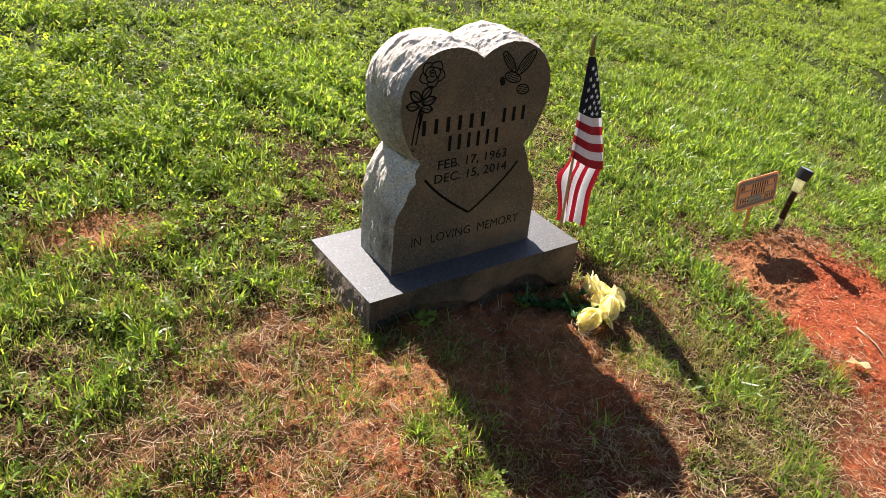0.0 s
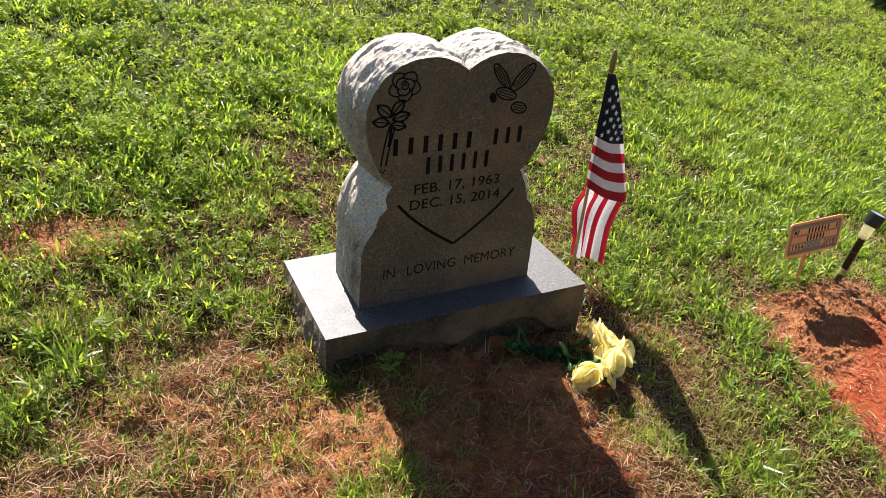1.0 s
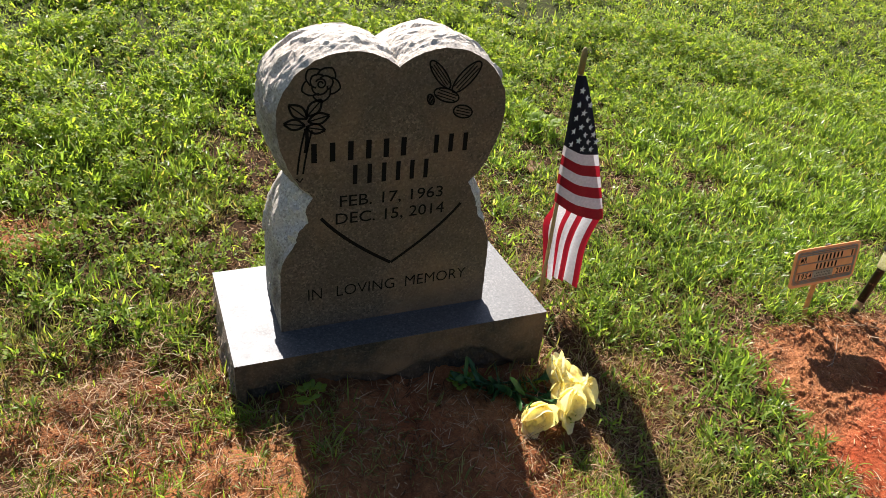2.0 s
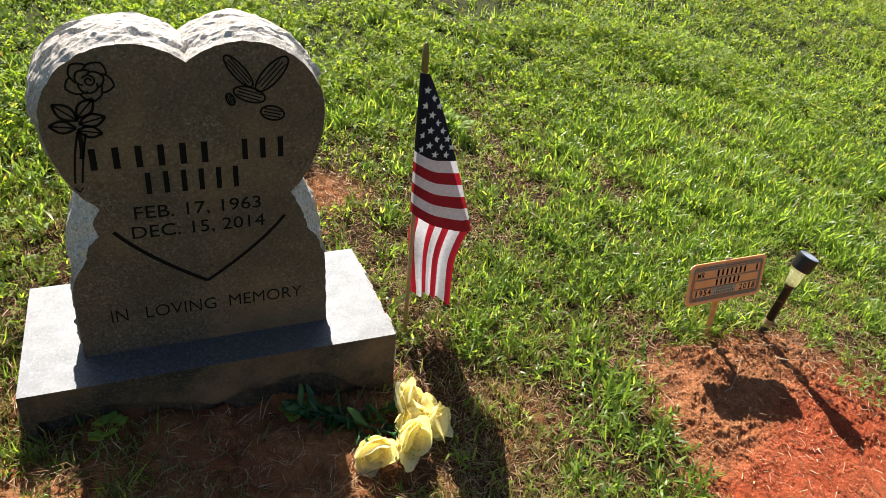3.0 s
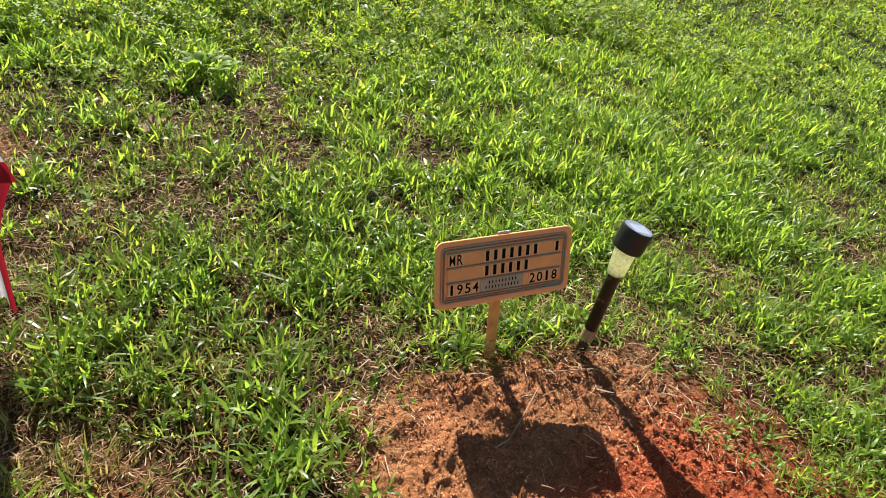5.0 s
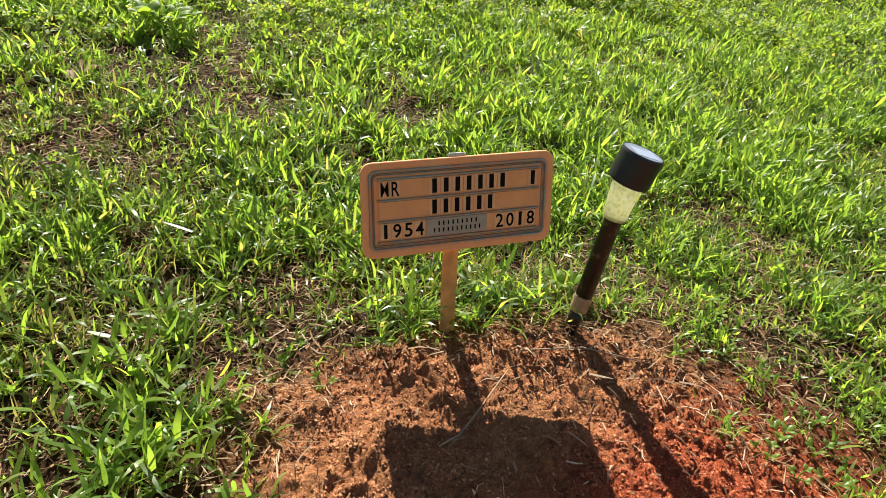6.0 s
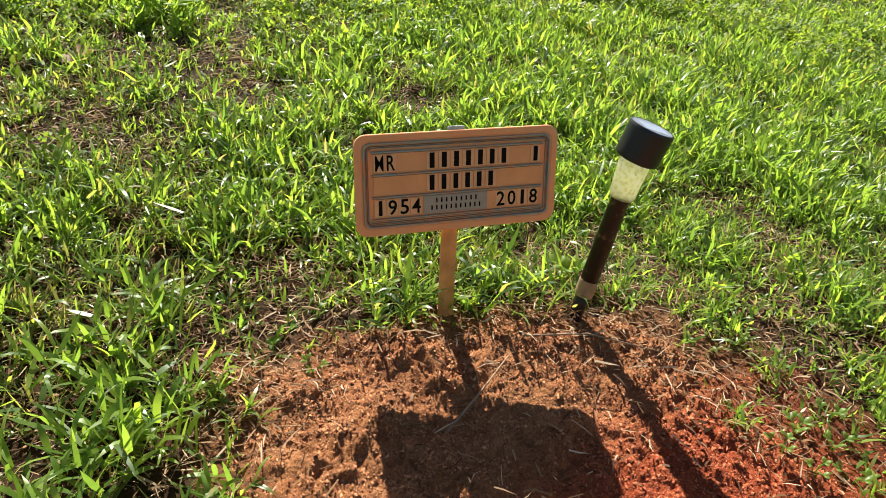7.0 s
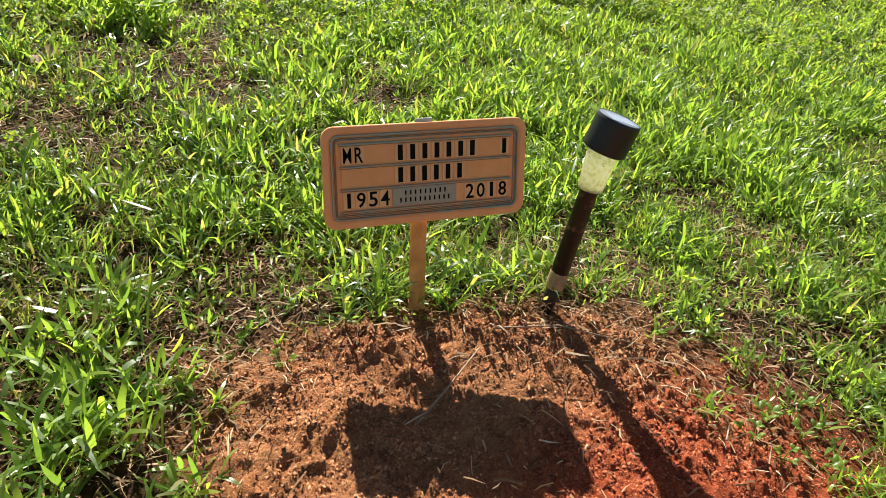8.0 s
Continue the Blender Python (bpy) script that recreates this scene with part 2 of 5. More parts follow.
# ---- mesh helpers ----
def part(name, bm, mat, parent=None, label="", smooth=False):
    """Links a bmesh as one mesh object; under a thing, its mesh is written in the thing's own frame."""
    me = bpy.data.meshes.new(name)
    bm.normal_update()
    bm.to_mesh(me)
    bm.free()
    for one in mat if isinstance(mat, (list, tuple)) else [mat]:
        me.materials.append(one)
    if smooth:
        me.polygons.foreach_set("use_smooth", [True] * len(me.polygons))
    ob = new(name, me)
    ob.parent = parent
    if label:
        tagged(ob, label)
    return ob


def empty(name, m, label, category, group=""):
    ob = new(name)
    ob.empty_display_size = 0.05
    ob.matrix_basis = m
    return tagged(ob, label, category, group)


def sheet(name, verts, faces, mat, smooth=False):
    """One mesh object straight from arrays; faces: rows of 3 or 4 corners."""
    me = bpy.data.meshes.new(name)
    me.vertices.add(len(verts))
    me.vertices.foreach_set("co", np.ascontiguousarray(verts, dtype=np.float32).ravel())
    sizes = np.concatenate([np.full(len(f), f.shape[1]) for f in faces])
    loops = np.concatenate([f.ravel() for f in faces])
    me.loops.add(len(loops))
    me.loops.foreach_set("vertex_index", loops.astype(np.int32))
    me.polygons.add(len(sizes))
    me.polygons.foreach_set("loop_start", np.r_[0, np.cumsum(sizes)[:-1]].astype(np.int32))
    me.polygons.foreach_set("loop_total", sizes.astype(np.int32))
    if smooth:
        me.polygons.foreach_set("use_smooth", np.ones(len(sizes), bool))
    me.update(calc_edges=True)
    me.materials.append(mat)
    return new(name, me)


def box(bm, x0, x1, y0, y1, z0, z1, bevel=0.0, m=Matrix()):
    made = bmesh.ops.create_cube(bm, size=1.0)["verts"]
    for v in made:
        v.co = Vector((x0 + (v.co.x + 0.5) * (x1 - x0), y0 + (v.co.y + 0.5) * (y1 - y0), z0 + (v.co.z + 0.5) * (z1 - z0)))
    if bevel:
        edges = list({e for v in made for e in v.link_edges})
        made = list({v for f in bmesh.ops.bevel(bm, geom=edges, offset=bevel, segments=2, affect="EDGES")["faces"] for v in f.verts} | {v for v in made if v.is_valid})
    bmesh.ops.transform(bm, matrix=m, verts=[v for v in made if v.is_valid])


def lathe(bm, rows, n=32, m=Matrix(), caps=True):
    """A turned shape: rows of radius and height."""
    rings = [[bm.verts.new(m @ Vector((r * math.cos(2 * math.pi * k / n), r * math.sin(2 * math.pi * k / n), z))) for k in range(n)] for r, z in rows]
    for a, b in zip(rings, rings[1:]):
        for k in range(n):
            bm.faces.new((a[k], a[(k + 1) % n], b[(k + 1) % n], b[k]))
    if caps:
        bm.faces.new(rings[0][::-1])
        bm.faces.new(rings[-1])


def tube(bm, pts, radius, n=6, taper=1.0):
    """A round rod along points."""
    pts = [Vector(q) for q in pts]
    rings = []
    for i, q in enumerate(pts):
        way = (pts[min(i + 1, len(pts) - 1)] - pts[max(i - 1, 0)]).normalized()
        a = way.orthogonal().normalized()
        b = way.cross(a)
        r = radius * (1 + (taper - 1) * i / max(1, len(pts) - 1))
        rings.append([bm.verts.new(q + r * (math.cos(2 * math.pi * k / n) * a + math.sin(2 * math.pi * k / n) * b)) for k in range(n)])
    for u, v in zip(rings, rings[1:]):
        for k in range(n):
            bm.faces.new((u[k], u[(k + 1) % n], v[(k + 1) % n], v[k]))
    bm.faces.new(rings[0][::-1])
    bm.faces.new(rings[-1])


def stroke(bm, pts, width, y=0.0, deep=0.0006):
    """A flat painted line in the x-z plane that faces -y, with square ends."""
    pts = [Vector((a, 0, b)) for a, b in pts]
    row = []
    for i, q in enumerate(pts):
        way = (pts[min(i + 1, len(pts) - 1)] - pts[max(i - 1, 0)]).normalized()
        side = Vector((-way.z, 0, way.x)) * width / 2
        row.append((bm.verts.new(q + side + Vector((0, y - deep, 0))), bm.verts.new(q - side + Vector((0, y - deep, 0))), bm.verts.new(q + side + Vector((0, y, 0))), bm.verts.new(q - side + Vector((0, y, 0)))))
    for (a, b, c, d), (e, f, g, h) in zip(row, row[1:]):
        bm.faces.new((a, e, f, b))
        bm.faces.new((c, g, e, a))
        bm.faces.new((b, f, h, d))


def arc_pts(cx, cz, rx, rz, a0, a1, n=16, turn=0.0):
    out = []
    for k in range(n + 1):
        a = radians(a0 + (a1 - a0) * k / n)
        u, v = rx * math.cos(a), rz * math.sin(a)
        out.append((cx + u * math.cos(turn) - v * math.sin(turn), cz + u * math.sin(turn) + v * math.cos(turn)))
    return out


def bezier(p0, p1, p2, n):
    return [tuple((1 - s) ** 2 * a + 2 * s * (1 - s) * b + s * s * c for a, b, c in zip(p0, p1, p2)) for s in (k / n for k in range(n))]


def words(text, x0, x1, z0, z1, y, deep=0.0006, thin=0.0):
    """Lettering in the built-in font, fitted to a rectangle in the x-z plane, facing -y."""
    cu = bpy.data.curves.new("lettering", "FONT")
    cu.body, cu.extrude, cu.offset, cu.resolution_u = text, 0.05, thin, 3
    tmp = bpy.data.objects.new("lettering", cu)
    me = bpy.data.meshes.new_from_object(tmp)
    bm = bmesh.new()
    bm.from_mesh(me)
    lo = [min(v.co[k] for v in bm.verts) for k in range(3)]
    hi = [max(v.co[k] for v in bm.verts) for k in range(3)]
    for v in bm.verts:
        f = [(v.co[k] - lo[k]) / (hi[k] - lo[k]) for k in range(3)]
        v.co = Vector((x0 + f[0] * (x1 - x0), y - f[2] * deep, z0 + f[1] * (z1 - z0)))
    bpy.data.objects.remove(tmp)
    bpy.data.meshes.remove(me)
    return bm


# ---- lie of the land ----
def lattice(seed, ix, iy):
    h = (ix.astype(np.int64) * 374761393 + iy.astype(np.int64) * 668265263 + seed * 974634533) & 0xFFFFFFFF
    h = ((h ^ (h >> 13)) * 1274126177) & 0xFFFFFFFF
    return ((h ^ (h >> 16)) & 0xFFFF) / 65535.0


def value_noise(x, y, seed=0):
    ix, iy = np.floor(x), np.floor(y)
    fx, fy = x - ix, y - iy
    fx, fy = fx * fx * (3 - 2 * fx), fy * fy * (3 - 2 * fy)
    a, b = lattice(seed, ix, iy), lattice(seed, ix + 1, iy)
    c, d = lattice(seed, ix, iy + 1), lattice(seed, ix + 1, iy + 1)
    return (a * (1 - fx) + b * fx) * (1 - fy) + (c * (1 - fx) + d * fx) * fy


def fbm(x, y, octaves=4, seed=0):
    out, amp, tot = 0.0, 1.0, 0.0
    for k in range(octaves):
        out, tot = out + amp * value_noise(x * 2**k, y * 2**k, seed + k), tot + amp
        amp *= 0.55
    return out / tot


def clods_z(x, y, size, seed):
    """Rounded lumps of uneven height, one in each cell of a jittered lattice."""
    u, v = x / size, y / size
    iu, iv = np.floor(u), np.floor(v)
    out = np.zeros_like(u)
    for du in (-1, 0, 1):
        for dv in (-1, 0, 1):
            a, b = iu + du, iv + dv
            px, py = a + lattice(seed, a, b), b + lattice(seed + 1, a, b)
            tall, wide_ = lattice(seed + 2, a, b), 0.45 + 0.45 * lattice(seed + 3, a, b)
            d2 = ((u - px) ** 2 + (v - py) ** 2) / wide_**2
            out = np.maximum(out, tall * np.sqrt(np.clip(1 - d2, 0, 1)))
    return out


def blob(x, y, cx, cy, rx, ry, turn=0.0):
    """1 in the middle of an ellipse, 0 at its edge and beyond."""
    a, b = x - cx, y - cy
    c, s = math.cos(radians(turn)), math.sin(radians(turn))
    d = np.hypot((a * c + b * s) / rx, (b * c - a * s) / ry)
    return np.clip(1.6 * (1 - d), 0, 1)


def clay_mask(x, y):
    """Where red clay lies open."""
    wob = 0.55 * (fbm(x * 9, y * 9, 4, 11) - 0.5)
    grave = np.maximum(blob(x, y, 1.52, -0.3, 0.3, 0.42, -35), blob(x, y, 1.43, -0.08, 0.32, 0.12))
    grave = np.maximum(grave, np.maximum(blob(x, y, 1.75, -0.66, 0.75, 0.48), np.maximum(blob(x, y, 0.95, -0.82, 0.4, 0.2), blob(x, y, 1.3, -0.42, 0.28, 0.3))))
    ragged = x + 0.4 * (fbm(x * 2.2, y * 2.2, 3, 221) - 0.5) * np.clip((-0.75 - y) / 0.3, 0, 1)
    plot = np.clip(np.minimum(np.minimum(ragged - 0.95, 2.15 - ragged) / 0.15, np.minimum(-0.55 - y, y + 2.3) / 0.15), 0, 1)
    grave = np.maximum(grave, plot)
    heap = np.minimum(np.minimum(x - 1.14 + 0.12 * np.clip(-y - 0.1, 0, 1), 1.72 + 0.3 * np.clip(-y - 0.1, 0, 0.5) - x) / 0.09, np.minimum(0.03 - y, y + 0.65) / 0.07)
    grave = np.maximum(grave, np.clip(heap, 0, 1))
    front = np.maximum(0.95 * blob(x, y, 0.3, -0.2, 0.46, 0.42), 0.95 * blob(x, y, -0.05, -0.2, 0.48, 0.33))
    front = np.maximum(front, 0.6 * blob(x, y, -0.15, -0.25, 0.85, 0.5))
    front = np.clip(front + 1.1 * (fbm(x * 5, y * 5, 3, 13) - 0.5) * (front > 0), 0, 1)
    spots = np.maximum(blob(x, y, -0.45, 0.52, 0.2, 0.12), 0.75 * blob(x, y, 0.64, 0.69, 0.2, 0.12))
    spots = np.maximum(spots, np.maximum(0.3 * blob(x, y, 1.36, 0.82, 0.12, 0.1), 0.3 * blob(x, y, 4.15, 2.2, 0.18, 0.09, 20)))
    spots = np.maximum(spots, np.maximum(0.25 * blob(x, y, 0.8, -0.08, 0.16, 0.22), 0.45 * blob(x, y, 5.4, 2.66, 0.35, 0.06, -30)))
    m = np.maximum(np.maximum(grave, front), spots)
    return np.clip(np.where(m > 0, m + wob * (m < 0.98), 0), 0, 1)


def red_mask(x, y):
    """Where the clay is deep red subsoil, not tan topsoil."""
    wob = 0.6 * (fbm(x * 7, y * 7, 3, 37) - 0.5)
    right = np.clip((0.45 * (x - 1.2) - (y + 0.29)) / 0.1 + 0.4, 0, 1)
    return np.clip(np.where(x > 0.95, right, np.where(y > 0.3, -0.1, 0.12 + 0.6 * np.clip((-0.22 - y) / 0.2, 0, 1))) + wob, 0, 1)


def clump(x, y, seed=91):
    """Tall and low growth in hand-sized patches."""
    a = np.clip((fbm(x * 6.5, y * 6.5, 3, seed) - 0.3) * 2.6, 0, 1)
    return a * a * (3 - 2 * a)


def lawn_mask(x, y):
    """How thickly grass and weeds stand: 0 on bare ground, 1 in full lawn."""
    thin = np.clip((fbm(x * 3.1 + 7, y * 3.1, 4, 23) - 0.26) * 3.4, 0.2, 1)
    thin = np.maximum(thin, 0.3 * np.clip((x - 0.7) / 0.3, 0, 1))
    bare = np.maximum(np.maximum(blob(x, y, 0.64, 0.7, 0.14, 0.12), 0.7 * blob(x, y, 1.24, 0.66, 0.1, 0.08)), np.maximum(0.8 * blob(x, y, 1.54, 0.62, 0.12, 0.07), 0.6 * blob(x, y, 1.02, 0.12, 0.12, 0.07)))
    far = np.clip((y - 0.6 + 0.12 * x) / 0.4, 0, 1)
    thin = thin * (1 - far) + far * np.clip(thin + 0.45, 0, 1)
    thin = np.maximum(thin, np.maximum(0.85 * blob(x, y, 2.0, 0.42, 0.75, 0.5), 0.75 * np.clip((x - 1.9) / 0.4, 0, 1)))
    even = np.clip(2.2 * blob(x, y, 1.8, 0.6, 1.25, 0.7), 0, 1)
    thin = thin * (1 - even) + even * np.clip(0.55 + 0.45 * thin, 0, 1)
    return np.clip(thin * (1 - 1.25 * clay_mask(x, y)) * (1 - bare), 0, 1)


def ground_z(x, y):
    x, y = np.asarray(x, float), np.asarray(y, float)
    z = 0.026 - 0.0891 * 7 * np.tanh(x / 7) + 0.142 * 7 * np.tanh(y / 7)
    z = z + 0.02 * (fbm(x * 1.7, y * 1.7, 3, 3) - 0.5) + (0.012 + 0.014 * np.clip((0.3 - x) / 0.3, 0, 1) * np.clip((0.5 - y) / 0.2, 0, 1)) * (fbm(x * 9, y * 9, 3, 5) - 0.5)
    z = z + 0.016 * blob(x, y, 0.15, -0.38, 0.85, 0.42)
    along = np.clip(np.minimum((y + 0.32) / 0.32, (0.3 - y) / 0.26), 0, 1)
    across = np.clip(np.minimum((x - 1.12) / 0.34, (2.0 - x) / 0.4), 0, 1)
    z = z + 0.03 * along * across * across * (3 - 2 * across)
    front = np.clip(np.minimum(0.75 - x, x + 0.95) / 0.2, 0, 1) * np.clip(np.minimum(0.4 - y, y + 0.9) / 0.2, 0, 1)
    z = z + 0.022 * front * (clods_z(x, y, 0.07, 141) - 0.3) + 0.01 * front * clods_z(x, y, 0.03, 151)
    rough = clay_mask(x, y) * (1 - 0.6 * red_mask(x, y))
    fine_ = (x > 1.0) & (x < 2.0) & (y > -0.6) & (y < 0.15)
    lump = np.zeros_like(z)
    if fine_.any():
        x0, y0 = x[fine_], y[fine_]
        xs = 0.83 * x0 - 0.55 * y0 + 0.03 * fbm(x0 * 23, y0 * 23, 3, 181)
        ys = 0.55 * x0 + 0.83 * y0 + 0.03 * fbm(x0 * 23, y0 * 23, 3, 191)
        coarse = np.abs(fbm(xs * 62, ys * 62, 4, 101) - 0.5) * 2
        lump[fine_] = 0.006 * coarse + 0.012 * fbm(xs * 80, ys * 80, 4, 131) + 0.006 * np.abs(fbm(xs * 170, ys * 170, 3, 111) - 0.5) * 2 + 0.0035 * clods_z(xs, ys, 0.016, 121)
        lump[fine_] *= 0.35 + 1.3 * np.clip(2 * fbm(x0 * 17, y0 * 17, 2, 197) - 0.5, 0, 1)
    z = z + (0.3 + 0.7 * rough) * np.clip(1.3 * clay_mask(x, y), 0, 1) * lump
    return z + (0.006 + 0.004 * rough) * (fbm(x * 42, y * 42, 3, 9) - 0.5) + 0.008 * np.abs(fbm(x * 95, y * 95, 3, 15) - 0.5)


def spread(stops, step, out, grow=1.16):
    """Steps of the widths given between the stops, then ever wider ones out to a distance."""
    mid = [stops[0][0]]
    for (lo, wide), (hi, _) in zip(stops, stops[1:]):
        mid += list(np.linspace(lo, hi, round((hi - lo) / wide) + 1)[1:])
    s, a, b = step, mid[0], mid[-1]
    left, right = [], []
    while b < out:
        s *= grow
        a, b = a - s, b + s
        left.append(a)
        right.append(b)
    return np.array(left[::-1] + mid + right)


gx = spread([(-0.85, 0.0085), (0.75, 0.0125), (1.1, 0.0026), (1.76, 0.0125), (2.4, 0)], 0.0125, 600)
gy = spread([(-0.75, 0.0085), (-0.36, 0.0026), (0.06, 0.0125), (1.0, 0)], 0.0125, 600)
X, Y = np.meshgrid(gx, gy)
Z = ground_z(X, Y)
n_x, n_y = len(gx), len(gy)
idx = np.arange(n_x * n_y).reshape(n_y, n_x)
quads = np.stack([idx[:-1, :-1], idx[:-1, 1:], idx[1:, 1:], idx[1:, :-1]], -1).reshape(-1, 4)
ground = sheet("ground", np.stack([X, Y, Z], -1).reshape(-1, 3), [quads], M_GROUND, True)
tagged(ground, "sloping burial ground of red clay, brown thatch and lawn", "ground", kind="structure")
cover = ground.data.color_attributes.new("cover", "FLOAT_COLOR", "POINT")
near = 1 - np.clip((np.hypot(X - 1.5, Y - 1.2) - 3.5) / 3, 0, 1)
cols = np.ones((n_x * n_y, 4), np.float32)
cols[:, 0] = np.clip(1.15 * clay_mask(X, Y), 0, 1).ravel()
out_side = np.clip(np.maximum(np.maximum(-0.75 - X, -0.72 - Y), np.maximum(X - 2.6, Y - 1.0)) / 0.35, 0, 1)
cols[:, 1] = np.clip(np.maximum(np.maximum(1 - near, 0.85 * out_side) * (1 - clay_mask(X, Y)), 0.8 * np.clip((Y - 0.8) / 0.6, 0, 1)) * (1 - clay_mask(X, Y)), 0, 1).ravel()
cols[:, 2] = red_mask(X, Y).ravel()
cols[:, 3] = 1 - np.clip(np.maximum(np.maximum(-1.2 - X, -1.0 - Y), np.maximum(X - 8.3, Y - 4.0)) / 0.8 + 0.6 * (fbm(X * 1.5, Y * 1.5, 3, 211) - 0.5), 0, 1).ravel()
cover.data.foreach_set("color", cols.ravel())


def gz(x, y):
    return float(ground_z(np.array([x]), np.array([y]))[0])


# ---- gravestone: heart stone on a base ----
STONE_X, FACE_Y, BASE_TOP = 0.300, 0.075, 0.12


def heart_outline():
    """Right half of the stone's front edge from the notch down to the foot, about x = 0."""
    lobe = arc_pts(0.08, 0.53, 0.12, 0.112, 131.8, 0, 60)
    side = bezier((0.2, 0.53), (0.2, 0.465), (0.151, 0.393), 24)
    shoulder = bezier((0.151, 0.393), (0.196, 0.345), (0.202, 0.285), 22)
    foot = [(0.202 + 0.002 * k / 28, 0.285 + (BASE_TOP - 0.285) * k / 28) for k in range(29)]
    right = lobe[:-1] + side + shoulder + foot
    left = [(-u, z) for u, z in right[1:]][::-1]
    return right + [(0.204 - 0.408 * k / 24, BASE_TOP) for k in range(1, 24)] + left


def chips(v, scale, seed):
    """Relief of split stone: tilted facets with sharp ledges between them."""
    q = v * scale + Vector((seed, 0.37 * seed, 0))
    d, near_ = noise.voronoi(q)
    c = near_[0]
    tilt = Vector((noise.noise(c * 7.1), noise.noise(c * 5.3 + Vector((9, 0, 0))), noise.noise(c * 6.7 + Vector((0, 9, 0)))))
    return 0.8 * noise.noise(c * 3.9 + Vector((4, 4, 4))) + 1.3 * tilt.dot(q - c) + 0.5 * noise.fractal(q * 0.9, 0.8, 2.1, 4)


def heart_stone(parent):
    outline = heart_outline()
    n = len(outline)
    normals = []
    for k in range(n):
        a, b = Vector(outline[k - 1]), Vector(outline[(k + 1) % n])
        w = (b - a).normalized()
        normals.append(Vector((-w.y, w.x)))
    bm = bmesh.new()
    tone = bm.verts.layers.float_color.new("side_shade")
    rings = []
    depth, steps = 0.15, 52
    for j in range(steps + 1):
        s = j / steps
        bulge = 0.0185 * (1 - abs(2 * min(1, s * 0.95) - 1) ** 1.8)
        ring = []
        for (u, z), w in zip(outline, normals):
            side = min(1.0, max(0.0, (z - BASE_TOP) / 0.03))
            soft = (0.55 + 0.45 * min(1, max(0, (z - 0.25) / 0.15))) * (min(0.66, max(0.3, 0.35 + 0.7 * w.y)) + 0.45 * max(0, -w.x - 0.25) * (u < 0 and z > 0.4) - 0.15 * max(0, w.x) * (z > 0.4))
            here = Vector((u, s * depth, z))
            ledge = chips(Vector((here.x * 0.45, here.y * 1.7, here.z * 0.45)), 34, 9)
            rough = 0.004 * noise.fractal(here * 17, 0.9, 2.0, 3) + (0.0026 + 0.0022 * max(0, -w.x)) * ledge + 0.0012 * chips(here, 75, 5) + 0.0045 * max(0, 1 - abs(s - 0.16) / 0.16) * chips(Vector((here.x * 0.6, here.y * 1.5, here.z * 0.6)), 60, 4) + 0.002
            edge = min(1.0, s * 9) * min(1.0, (1 - s) * 8)
            chip = (0.034 if u < 0 else 0.022) * math.exp(-(((z - 0.335 + 0.3 * (abs(u) - 0.18)) / 0.045) ** 2)) * (abs(u) > 0.15) * max(0, 1 - s / 0.4)
            chip *= 0.85 + 0.5 * noise.noise(here * 30) + 0.25 * chips(here, 45, 6)
            off = -chip + side * (bulge * soft + (1.25 * rough - 0.004 * (1 - soft)) * edge) + side * 0.0016 * noise.noise(here * 70)
            ring.append(bm.verts.new((STONE_X + u + w.x * off, FACE_Y + s * depth + 0.004 * edge * noise.noise(here * 40), z + w.y * off)))
        rings.append(ring)
    for a, b in zip(rings, rings[1:]):
        for k in range(n):
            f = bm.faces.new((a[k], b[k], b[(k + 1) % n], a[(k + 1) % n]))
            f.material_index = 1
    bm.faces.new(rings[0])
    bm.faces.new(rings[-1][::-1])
    bmesh.ops.recalc_face_normals(bm, faces=bm.faces)
    # paints shade on sides that don't face up; chipped shoulders stay pale
    for j, ring in enumerate(rings):
        for k, v in enumerate(ring):
            z = outline[k][1]
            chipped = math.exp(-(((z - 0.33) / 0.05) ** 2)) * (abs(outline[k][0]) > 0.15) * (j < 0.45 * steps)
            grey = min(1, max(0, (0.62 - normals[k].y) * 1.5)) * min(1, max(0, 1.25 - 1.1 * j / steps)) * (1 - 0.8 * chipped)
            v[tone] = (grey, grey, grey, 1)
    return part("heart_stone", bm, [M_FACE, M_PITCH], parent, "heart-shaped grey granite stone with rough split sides")


